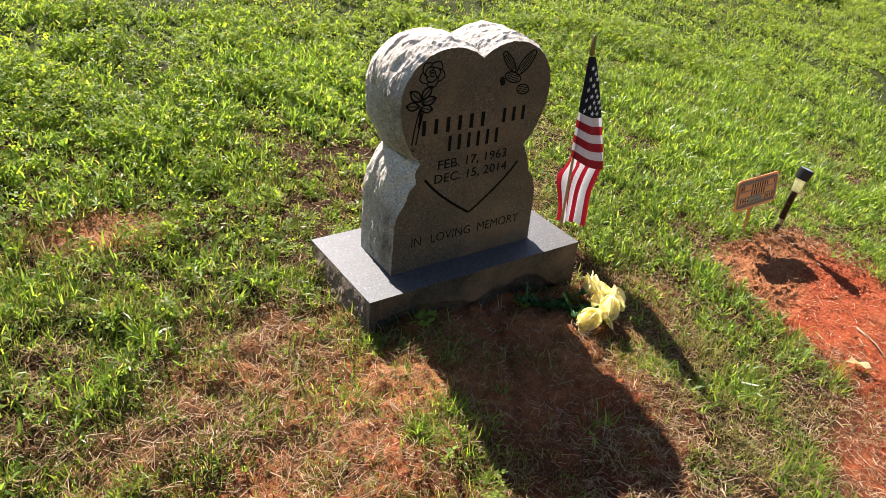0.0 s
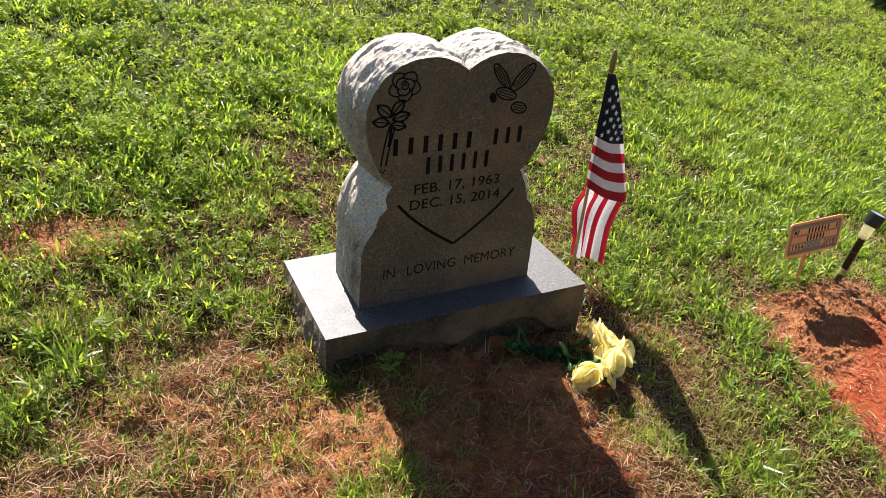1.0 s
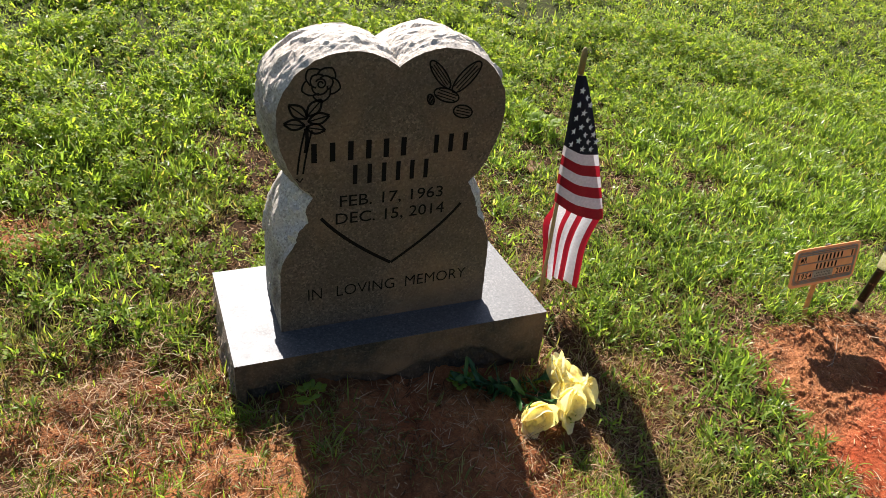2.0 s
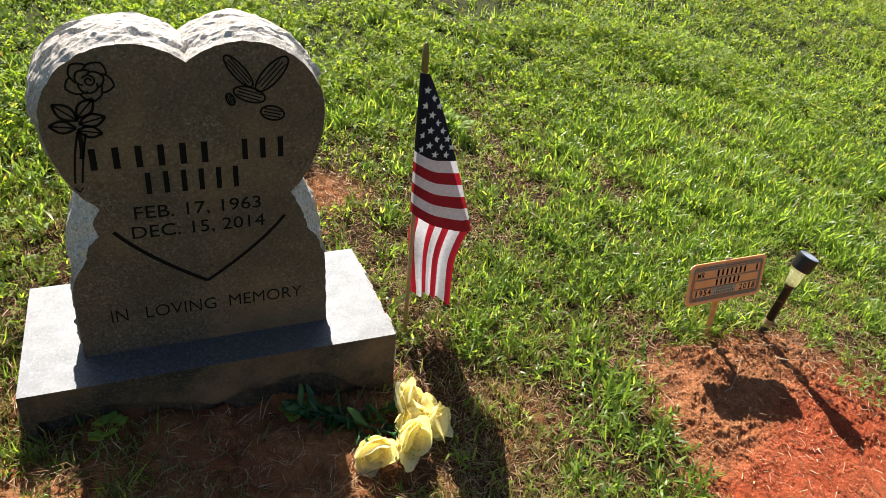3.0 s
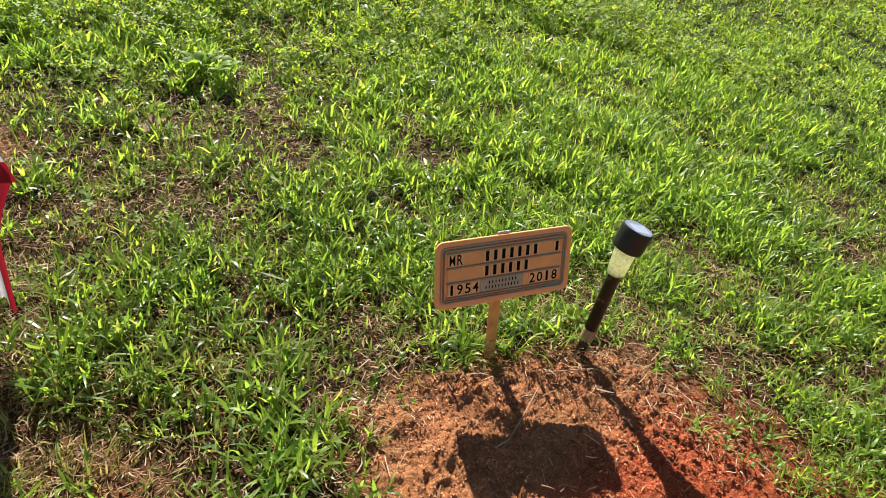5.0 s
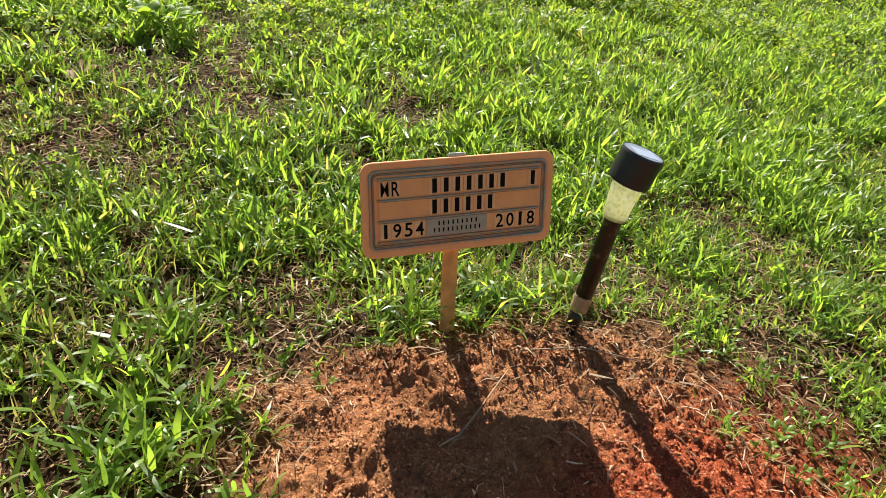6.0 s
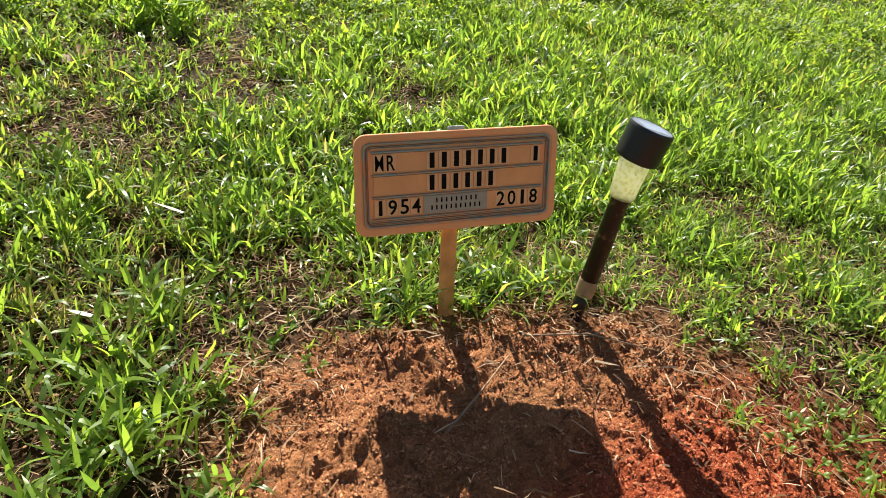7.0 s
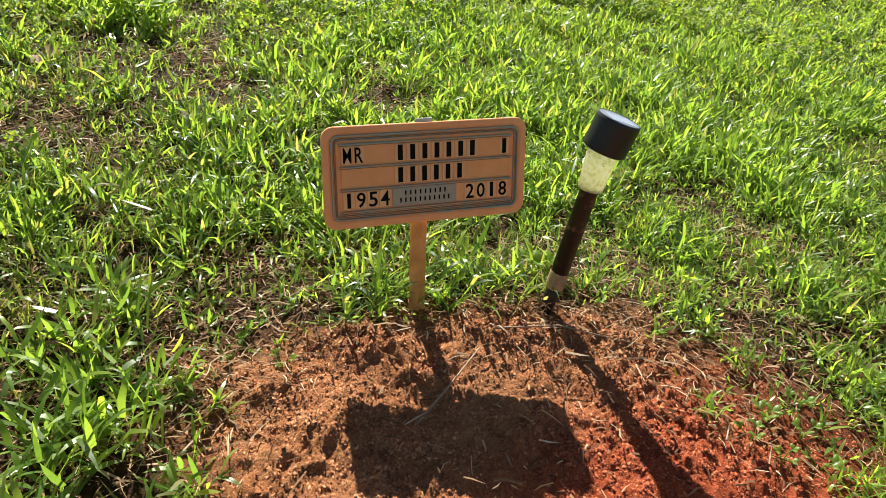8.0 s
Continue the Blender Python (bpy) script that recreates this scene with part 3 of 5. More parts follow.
def base_stone(parent):
    """Base with a smooth top, split ends and a front whose lower part is broken back."""
    w, d = 0.616, 0.306
    rim = [(w * k / 110, 0, 0) for k in range(110)] + [(w, d * k / 56, 1) for k in range(56)]
    rim += [(w - w * k / 60, d, 2) for k in range(60)] + [(0, d - d * k / 56, 3) for k in range(56)]
    out = [(0, -1), (1, 0), (0, 1), (-1, 0)]
    bm = bmesh.new()
    rings = []
    for j in range(31):
        s = j / 30
        ring = []
        for x, y, k in rim:
            z = BASE_TOP - 0.19 * s
            here = Vector((x, y, z))
            rough = 0.007 * chips(here, 26, 5) + 0.004 * chips(here, 70, 2) + 0.004
            if k == 0:
                lip = 0.06 + 0.09 * max(0.0, (x - 0.46) / 0.15) + 0.03 * noise.noise(Vector((x * 5, 0, 4))) + 0.012 * noise.noise(Vector((x * 19, 0, 1)))
                cut = min(1, max(0, (0.19 * s - lip) / 0.014))
                off = -0.018 * cut + (0.15 + 0.6 * cut) * (rough - 0.004) * min(1, s * 9)
            else:
                off = min(1, s * (12 if k == 1 else 4)) * (0.004 + rough)
            corner = 0.35 if 0.02 < x < w - 0.02 or 0.02 < y < d - 0.02 else 0.0
            off *= min(1, corner * 3)
            ring.append(bm.verts.new((x + out[k][0] * off, y + out[k][1] * off, z)))
        rings.append(ring)
    n = len(rim)
    for a, b in zip(rings, rings[1:]):
        for k in range(n):
            f = bm.faces.new((a[k], b[k], b[(k + 1) % n], a[(k + 1) % n]))
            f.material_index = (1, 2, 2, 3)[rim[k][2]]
    bm.faces.new(rings[0])
    bm.faces.new(rings[-1][::-1])
    bmesh.ops.recalc_face_normals(bm, faces=bm.faces)
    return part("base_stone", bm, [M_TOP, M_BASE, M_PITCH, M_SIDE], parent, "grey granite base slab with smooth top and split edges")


grave = empty("gravestone", pose(0, 0, 0), "grey granite heart-shaped gravestone on a slab base", "gravestone")
stone = heart_stone(grave)
base_stone(grave)
INK = FACE_Y - 0.0002


def letter_bars(name, spans, z0, z1):
    """Names stand as plain upright bars of the letters' size."""
    for x0, x1, count in spans:
        pitch = (x1 - x0) / count
        for k in range(count):
            bm = bmesh.new()
            x = x0 + pitch * k + 0.12 * pitch
            stroke(bm, [(x + 0.2 * pitch, z0), (x + 0.2 * pitch, z1)], 0.3 * pitch, INK)
            part(name, bm, M_CUT, stone)


letter_bars("letter_bar", [(0.15, 0.336, 6), (0.366, 0.448, 3)], 0.458, 0.492)
letter_bars("letter_bar", [(0.222, 0.376, 6)], 0.412, 0.448)
part("birth_date", words("FEB. 17, 1963", 0.204, 0.395, 0.367, 0.392, INK), M_CUT, stone, "engraved date FEB. 17, 1963 in dark paint")
part("death_date", words("DEC. 15, 2014", 0.197, 0.4, 0.333, 0.358, INK), M_CUT, stone, "engraved date DEC. 15, 2014 in dark paint")
for word, x0, x1 in (("IN", 0.147, 0.172), ("LOVING", 0.2, 0.312), ("MEMORY", 0.334, 0.459)):
    part("memorial_word", words(word, x0, x1, 0.183, 0.206, INK, thin=-0.012), M_CUT, stone, "faint engraved word " + word)

bm = bmesh.new()
half = bezier((0.131, 0.352), (0.09, 0.3), (0.0, 0.242), 16) + [(0.0, 0.242)]
stroke(bm, [(STONE_X + 0.002 - u, z) for u, z in half], 0.006, INK)
stroke(bm, [(STONE_X + 0.002 + u, z) for u, z in half], 0.005, INK - 0.0001)
part("heart_groove", bm, M_CUT, stone, "dark engraved line that closes the heart")


cx, cz = 0.172, 0.592
bm = bmesh.new()
stroke(bm, [(cx + (0.0025 + 0.0065 * q) * math.cos(9 * q), cz + (0.0025 + 0.0065 * q) * math.sin(9 * q)) for q in (k / 24 for k in range(25))], 0.0026, INK)
carving = part("rose_carving", bm, M_CUT, stone, "engraved rose bloom in dark outline")
for ring, count, turn in ((0.031, 5, 20), (0.019, 3, 75)):
    for k in range(count):
        bm = bmesh.new()
        span = 360 / count
        pts = []
        for j in range(11):
            a = radians(turn + span * (k + j / 10))
            r = ring * (0.76 + 0.28 * (1 - abs(2 * j / 10 - 1)) ** 0.8)
            pts.append((cx + r * math.cos(a), cz + 0.92 * r * math.sin(a)))
        a = radians(turn + span * (k + 1) + 25)
        pts.append((cx + 0.55 * ring * math.cos(a), cz + 0.5 * ring * math.sin(a)))
        stroke(bm, pts, 0.0027, INK - 0.0001 * (count == 3))
        part("petal_carving", bm, M_CUT, stone)
for lx, lz, turn, size in ((0.161, 0.553, 48, 0.018), (0.135, 0.548, 140, 0.019), (0.129, 0.527, 172, 0.017), (0.168, 0.535, 14, 0.018), (0.163, 0.518, -12, 0.016)):
    bm = bmesh.new()
    a = radians(turn)
    for sg in (1, -1):
        pts = [(lx + size * (2 * q - 1) * math.cos(a) - sg * 0.52 * size * math.sin(math.pi * q) * math.sin(a), lz + size * (2 * q - 1) * math.sin(a) + sg * 0.52 * size * math.sin(math.pi * q) * math.cos(a)) for q in (k / 8 for k in range(9))]
        stroke(bm, pts, 0.0036, INK)
    stroke(bm, [(lx - size * 0.9 * math.cos(a), lz - size * 0.9 * math.sin(a)), (lx + size * 0.9 * math.cos(a), lz + size * 0.9 * math.sin(a))], 0.0022, INK)
    part("leaf_carving", bm, M_CUT, stone)
bm = bmesh.new()
for sg in (0, 1):
    stroke(bm, bezier((0.146 + 0.011 * sg, 0.516), (0.135 + 0.012 * sg, 0.48), (0.131 + 0.009 * sg, 0.43), 10), 0.003, INK)
stroke(bm, bezier((0.147, 0.52), (0.152, 0.5), (0.144, 0.47), 8), 0.006, INK)
stroke(bm, [(0.13, 0.432), (0.136, 0.425), (0.141, 0.432)], 0.0022, INK)
part("stem_carving", bm, M_CUT, stone)

for cx, cz, rx, rz, turn in ((0.372, 0.598, 0.03, 0.0095, -52), (0.42, 0.592, 0.034, 0.0125, 47), (0.386, 0.562, 0.024, 0.011, -20), (0.419, 0.531, 0.018, 0.011, -15), (0.358, 0.556, 0.0095, 0.0055, -70)):
    bm = bmesh.new()
    stroke(bm, arc_pts(cx, cz, rx, rz, 0, 360, 28, radians(turn)), 0.0028, INK)
    for k in (-0.45, 0.0, 0.45):
        a = radians(turn)
        stroke(bm, [(cx + u * math.cos(a) - v * math.sin(a), cz + u * math.sin(a) + v * math.cos(a)) for u, v in ((-0.75 * rx, k * rz), (0.75 * rx, k * rz))], 0.0017, INK)
    part("oval_carving", bm, M_CUT, stone, "engraved plain feathered oval")


# ---- stick flag ----
FX, FY, FTOP = 0.691, 0.147, 0.56
flag = empty("stick_flag", pose(FX, FY, gz(FX, FY)), "small drooping stars and stripes flag on a wooden stick", "flag")
FB = Vector((FX, FY, gz(FX, FY)))
bm = bmesh.new()
tube(bm, [Vector((-0.001, 0, -0.05)), Vector((0, 0, 0.2)), Vector((0.0, 0, FTOP - FB.z + 0.003))], 0.0042, 10)
part("pole", bm, M_POLE, flag, "pale wooden dowel", True)
bm = bmesh.new()
lathe(bm, [(0.0045, 0), (0.0062, 0.003), (0.0062, 0.03), (0.005, 0.045), (0.0028, 0.051)], 12, Matrix.Translation((0, 0, FTOP - FB.z + 0.001)))
part("finial", bm, M_TIP, flag, "dull gilt spear tip", True)

HOIST = 0.272


def front_fold(v, s):
    """Cloth between the stick and the diagonal fold; v down the hoist, s out from it."""
    far = 0.006 + 0.121 * v**0.9
    drop = 0.06 * v**1.4
    sag = 0.01 * v * math.sin(math.pi * s)
    y = -0.004 - 0.012 * v * math.sin(math.pi * s) + 0.012 * v * s + 0.004 * v * math.sin(9 * s + 3 * v)
    x = -0.0065 + (far + 0.0075) * s
    wrap = 0.0065 - math.sqrt(max(0.0, 0.0065**2 - min(0.0, x) ** 2))
    return Vector((FX + x, FY + y - 0.003 + wrap * 1.4, FTOP - HOIST * v - drop * s - sag)) - FB


def back_fold(w, s):
    """Fly end that hangs down behind; w down, s across."""
    top_z = 0.53
    z = top_z - (top_z - 0.066 + 0.014 * s) * w
    fold = FX + 0.001 + 0.126 * min(1, max(0, (FTOP - z) / 0.325)) ** 0.95
    low = min(1, max(0, (0.235 - z) / 0.165))
    mid = math.exp(-(((z - 0.2) / 0.06) ** 2))
    x0 = FX + 0.003 + 0.012 * mid + 0.022 * low**1.5
    x1 = fold - 0.002 - 0.03 * math.sin(math.pi / 2 * min(1, 1.7 * low))
    y = FY + 0.006 + 0.012 * math.sin(math.pi * s) + 0.011 * math.sin(17 * s + 1.2 * w) * (0.15 + 0.85 * low) + 0.05 * mid * (1 - s) ** 2 + 0.03 * low * (1 - s) + 0.016 * low * math.exp(-(((s - 0.56) / 0.045) ** 2))
    return Vector((x0 + (x1 - x0) * s, y, z)) - FB


STRIPES = (0.12, 0.31, 0.43, 0.55, 0.68, 0.88)


def cloth(parent, name, place, across, down, which, mats, label=""):
    bm = bmesh.new()
    grid = [[bm.verts.new(place(j / down, i / across)) for i in range(across + 1)] for j in range(down + 1)]
    for j in range(down):
        for i in range(across):
            f = bm.faces.new((grid[j][i], grid[j + 1][i], grid[j + 1][i + 1], grid[j][i + 1]))
            f.material_index = which((j + 0.5) / down, (i + 0.5) / across)
    return part(name, bm, mats, parent, label, True)


upper = cloth(flag, "upper_cloth", front_fold, 44, 52, lambda v, s: 2 if v < 7 / 13 else int(v * 13) % 2, [M_RED, M_WHITE, M_BLUE], "navy star field over red and white bands")
cloth(flag, "lower_cloth", back_fold, 50, 40, lambda w, s: sum(s > q for q in STRIPES) % 2, [M_RED, M_WHITE], "hanging red and white upright stripes")
for k in range(9):
    v = 0.1 + 0.05 * k
    far = 0.006 + 0.121 * v**0.9
    for i in range(6):
        u = 0.009 + 0.022 * i + (0.011 if k % 2 else 0.0)
        if u > far + 0.001 or v > 0.52:
            continue
        c = front_fold(v, min(0.97, u / far)) + Vector((0, -0.0007, 0))
        bm = bmesh.new()
        pts = []
        for q in range(10):
            r = 0.0078 if q % 2 == 0 else 0.0031
            a = math.pi / 2 + math.pi * q / 5 - 0.15
            pts.append(bm.verts.new(c + Vector((r * math.cos(a), 0, r * math.sin(a)))))
        bm.faces.new(pts[::-1])
        part("star", bm, M_STAR, upper)


# ---- yellow roses ----
def petal(bm, m, length, width, cup, curl, ruffle=0.0, blunt=0.0):
    """A cupped petal with a rounded tip, rooted at the origin and rising along z; blunt: how broad its tip stays."""
    nu, nv = 8, 8
    grid = []
    for j in range(nv + 1):
        t_ = j / nv
        wd = width * ((1 - blunt) * (0.3 + 0.7 * math.sin(math.pi * (0.08 + 0.5 * t_))) + blunt * (0.32 + 0.68 * math.sin(math.pi * min(0.62, 0.12 + 0.75 * t_))))
        row_ = []
        for i in range(nu + 1):
            s = 2 * i / nu - 1
            z = length * t_ * (1 - (0.36 - 0.14 * blunt) * t_ * abs(s) ** (2 + 1.5 * blunt))
            x = wd * s * 0.5 * (1 - 0.12 * t_ * t_)
            y = length * (0.22 * math.sin(1.7 * t_) - cup * s * s * 0.26 + curl * max(0, t_ - 0.55) ** 2 * 2.4 + ruffle * t_ * t_ * math.sin(5.5 * s + 9 * length / 0.01))
            row_.append(bm.verts.new(m @ Vector((x, y, z))))
        grid.append(row_)
    for j in range(nv):
        for i in range(nu):
            bm.faces.new((grid[j][i], grid[j][i + 1], grid[j + 1][i + 1], grid[j + 1][i]))


def rose(at, way, size, seed, open_=1.0):
    rnd = random.Random(seed)
    turn = Vector(way).to_track_quat("Z", "Y").to_matrix().to_4x4()
    m = Matrix.Translation(at) @ turn
    flower = empty("silk_rose", m, "yellow silk rose lying with its bouquet on the ground", "rose", "roses in the bouquet")
    for count, lean, ln, wd, rad in ((3, -4, 0.85, 0.8, 0.06), (3, 5, 0.95, 1.2, 0.11), (3, 14 * open_, 1.0, 1.45, 0.16), (3, 27 * open_, 0.95, 1.45, 0.18)):
        off = rnd.uniform(0, 360)
        for k in range(count):
            bm = bmesh.new()
            a = off + 360 * k / count + rnd.uniform(-14, 14)
            petal(bm, pose(0, 0, 0, 0, 0, a) @ pose(0, rad * size, 0, -lean + rnd.uniform(-8, 6), 0, 0), size * ln * rnd.uniform(0.9, 1.08), size * wd, 1.0, rnd.uniform(0.25, 0.75) * (1 if lean > 10 else 0.2), 0.03, 1.0)
            part("petal", bm, M_PETAL, flower, "", True)
    bm = bmesh.new()
    for k in range(5):
        q = pose(0, 0, 0, 0, 0, 72 * k) @ pose(0, 0.1 * size, -0.01, -60, 0, 0)
        a, b, c_ = q @ Vector((-0.005, 0, 0)), q @ Vector((0.005, 0, 0)), q @ Vector((0, 0, 0.024))
        bm.faces.new([bm.verts.new(w) for w in (a, b, c_)])
    lathe(bm, [(0.003, -0.02), (0.008, -0.006), (0.009, 0.004)], 10)
    part("calyx", bm, M_STEM, flower)
    back = m.inverted() @ Vector((0.42 + rnd.uniform(-0.03, 0.04), -0.022 + rnd.uniform(-0.03, 0.012), gz(0.42, -0.022) + 0.016 + rnd.uniform(0, 0.025)))
    p0, p2 = Vector((0, 0, -0.015)), back
    p1 = Vector((0, 0, -0.09))
    bm = bmesh.new()
    tube(bm, [(1 - s) ** 2 * p0 + 2 * s * (1 - s) * p1 + s * s * p2 for s in (k / 8 for k in range(9))], 0.0019, 6)
    stem = part("stem", bm, M_STEM, flower, "dark green plastic stem", True)
    for k in range(7):
        s = 0.22 + 0.11 * k
        q = (1 - s) ** 2 * p0 + 2 * s * (1 - s) * p1 + s * s * p2
        bm = bmesh.new()
        way_ = m.inverted().to_3x3() @ Vector((rnd.uniform(-1, -0.1), rnd.uniform(-1, 0.5), rnd.uniform(0.1, 0.6)))
        lm = Matrix.Translation(q) @ way_.to_track_quat("Z", "Y").to_matrix().to_4x4()
        petal(bm, lm, rnd.uniform(0.035, 0.06), 0.017, 0.3, 0.2)
        part("rose_leaf", bm, M_STEM, flower, "", True)
    return flower


for k, (x, y, up_, way, size) in enumerate((
    (0.603, -0.068, 0.034, (0.7, -0.35, 0.5), 0.047), (0.642, -0.082, 0.028, (0.55, -0.1, 0.7), 0.038), (0.645, -0.112, 0.03, (0.85, -0.35, 0.25), 0.044),
    (0.586, -0.14, 0.03, (0.5, -0.75, 0.25), 0.048), (0.53, -0.134, 0.032, (0.05, -0.95, 0.1), 0.046), (0.592, -0.106, 0.03, (0.6, -0.45, 0.4), 0.04))):
    rose((x, y, gz(x, y) + up_), way, size, 40 + k, (0.9, 0.4, 0.7, 0.95, 0.7, 0.8)[k])


# ---- metal grave marker ----
SX, SY, SZ, SW, SH = 1.413, 0.02, 0.04, 0.214, 0.102
marker = empty("grave_marker", pose(SX, SY, gz(SX, SY)) @ pose(0, 0, 0, 0, 0, 0.4), "small tan metal temporary grave marker on a flat stake", "grave marker")
PM = Matrix.Translation((0, 0, SZ - gz(SX, SY))) @ pose(0, 0, 0, -8.5, 0, 0)


def round_rect(w, h, r, n=6):
    pts = []
    for cx, cz, a in ((w / 2 - r, h - r, 0), (-w / 2 + r, h - r, 90), (-w / 2 + r, r, 180), (w / 2 - r, r, 270)):
        pts += [(cx + r * math.cos(radians(a + 90 * k / n)), cz + r * math.sin(radians(a + 90 * k / n))) for k in range(n + 1)]
    return pts


def plate_shape(bm, profile, m):
    """Rounded rectangles one inside the other: inset, depth towards the front."""
    rings = []
    for inset, front in profile:
        pts = round_rect(SW - 2 * inset, SH - 2 * inset, max(0.003, 0.012 - inset * 0.55))
        rings.append([bm.verts.new(m @ Vector((x, -front, z + inset))) for x, z in pts])
    n = len(rings[0])
    for a, b in zip(rings, rings[1:]):
        for k in range(n):
            bm.faces.new((a[k], b[k], b[(k + 1) % n], a[(k + 1) % n]))
    return rings


bm = bmesh.new()
rings = plate_shape(bm, [(0.0, 0.0), (0.0, 0.0022), (0.0006, 0.0028), (0.006, 0.0028)], PM)
bm.faces.new(rings[0])
last = plate_shape(bm, [(0.006, 0.0028), (0.009, 0.0016), (0.0145, 0.0016)], PM)
bm.faces.new(last[-1][::-1])
bmesh.ops.remove_doubles(bm, verts=bm.verts, dist=0.00005)
bmesh.ops.recalc_face_normals(bm, faces=bm.faces)
plate = part("plate", bm, M_PLATE, marker, "dusty tan metal plate with rounded corners")
for inset, wd in ((0.0076, 0.0034), (0.0126, 0.0014)):
    bm = bmesh.new()
    a = plate_shape(bm, [(inset, 0.0015), (inset + wd * 0.3, 0.004), (inset + wd * 0.7, 0.004), (inset + wd, 0.0015)], PM)
    bmesh.ops.recalc_face_normals(bm, faces=bm.faces)
    part("rim", bm, M_RIM, plate, "worn blue-grey raised border line")
for inset, wd in ((0.0112, 0.0012),):
    bm = bmesh.new()
    plate_shape(bm, [(inset, 0.0015), (inset + wd * 0.2, 0.0019), (inset + wd * 0.8, 0.0019), (inset + wd, 0.0015)], PM)
    bmesh.ops.recalc_face_normals(bm, faces=bm.faces)
    part("grime_line", bm, M_GROOVE, plate, "dark grime line inside the border")
ROWS_Z = (0.064, 0.0415, 0.019)
for z in ROWS_Z:
    bm = bmesh.new()
    box(bm, -0.089, 0.089, -0.0028, -0.001, z, z + 0.0195, 0.0006, PM)
    part("letter_strip", bm, M_SLOT, plate, "tan strip that holds letter tiles")
for z in (0.0612, 0.0387, 0.0162, 0.0838):
    bm = bmesh.new()
    box(bm, -0.0905, 0.0905, -0.0048, -0.001, z, z + 0.0017, 0.0005, PM)
    part("rail", bm, M_RIM, plate, "thin blue-grey rail")
    # dark strip below each rail: its shadow painted in, with grime
    bm = bmesh.new()
    box(bm, -0.09, 0.09, -0.0032, -0.001, z - 0.0009, z - 0.00005, 0.0, PM)
    part("rail_shadow_strip", bm, M_GROOVE, plate, "dark strip of grime and painted shadow under the rail")
bm = bmesh.new()
box(bm, -0.012, 0.006, 0.0005, 0.003, SH - 0.006, SH + 0.0035, 0.0006, PM)
part("clip", bm, M_SILVER, marker, "small bright metal clip behind the top edge")


def tiles(text, x0, pitch, z, bars=False):
    for k, ch in enumerate(text):
        if ch == " ":
            continue
        x = x0 + pitch * k
        bm = bmesh.new()
        box(bm, x, x + pitch * 0.92, -0.0036, -0.0026, z + 0.0012, z + 0.0182, 0.0002, PM)
        tile = part("letter_tile", bm, M_TILE, plate)
        if bars:
            bm = bmesh.new()
            stroke(bm, [(x + pitch * 0.46, z + 0.0022), (x + pitch * 0.46, z + 0.0175)], pitch * 0.4, -0.0036, 0.0003)
            name = "letter_bar"
        else:
            bm = words(ch, x + pitch * (0.12 if ch != "1" else 0.32), x + pitch * (0.84 if ch != "1" else 0.62), z + 0.0022, z + 0.0175, -0.0036, 0.0003, 0.012 if ch != "M" else 0.002)
            name = "numeral"
        bmesh.ops.transform(bm, matrix=PM, verts=bm.verts)
        part(name, bm, M_CUT, tile)


tiles("MR", -0.088, 0.0115, ROWS_Z[0])
tiles("XXXXXXX", -0.035, 0.0127, ROWS_Z[0], True)
tiles("X", 0.077, 0.0115, ROWS_Z[0], True)
tiles("XXXXXX", -0.035, 0.0125, ROWS_Z[1], True)
tiles("1954", -0.088, 0.0122, ROWS_Z[2])
tiles("2018", 0.039, 0.0122, ROWS_Z[2])
bm = bmesh.new()
box(bm, -0.038, 0.03, -0.004, -0.0026, ROWS_Z[2] + 0.0005, ROWS_Z[2] + 0.019, 0.0004, PM)
tag = part("name_tag", bm, M_GREYTAG, plate, "small grey plate with two lines of bars")
for z, x0, x1, count in ((0.0115, -0.027, 0.02, 9), (0.004, -0.032, 0.024, 11)):
    for k in range(count):
        bm = bmesh.new()
        x = x0 + (x1 - x0) * (k + 0.5) / count
        stroke(bm, [(x, ROWS_Z[2] + z), (x, ROWS_Z[2] + z + 0.0048)], 0.0015, -0.004, 0.0002)
        bmesh.ops.transform(bm, matrix=PM, verts=bm.verts)
        part("small_bar", bm, M_CUT, tag)
bm = bmesh.new()
stake_top = PM @ Vector((0, 0.002, 0.06))
a, b = Vector((-0.009, -0.004, -0.06)), Vector((-0.006, stake_top.y, stake_top.z))
q = []
for s in (0.0, 0.3, 0.6, 1.0):
    c_ = a.lerp(b, s)
    q.append([bm.verts.new(c_ + Vector((u, w, 0))) for u, w in ((-0.0087, 0.0005), (0, -0.0022), (0.0087, 0.0005), (0.0087, 0.0025), (-0.0087, 0.0025))])
for u, w in zip(q, q[1:]):
    for i in range(5):
        bm.faces.new((u[i], u[(i + 1) % 5], w[(i + 1) % 5], w[i]))
bm.faces.new(q[0][::-1])
bm.faces.new(q[-1])
part("stake", bm, M_STAKE, marker, "flat rusty tan metal stake")


# ---- solar path light ----
LG, LT = Vector((1.552, -0.002, 0.0)), Vector((1.601, -0.006, 0.149))
LG.z = gz(LG.x, LG.y)
axis = (LT - LG).normalized()
light = empty("solar_light", Matrix.Translation(LG) @ axis.to_track_quat("Z", "Y").to_matrix().to_4x4(), "leaning black solar path light with a frosted lens", "path light")
LEN = (LT - LG).length
bm = bmesh.new()
lathe(bm, [(0.003, -0.05), (0.006, -0.02), (0.0085, 0.02), (0.0085, 0.032)], 16)
part("spike", bm, M_TUBE, light, "dark ground spike", True)
bm = bmesh.new()
lathe(bm, [(0.0104, 0.03), (0.0107, 0.034), (0.0107, 0.048), (0.0104, 0.05)], 24)
part("band", bm, M_BAND, light, "scuffed tan band")
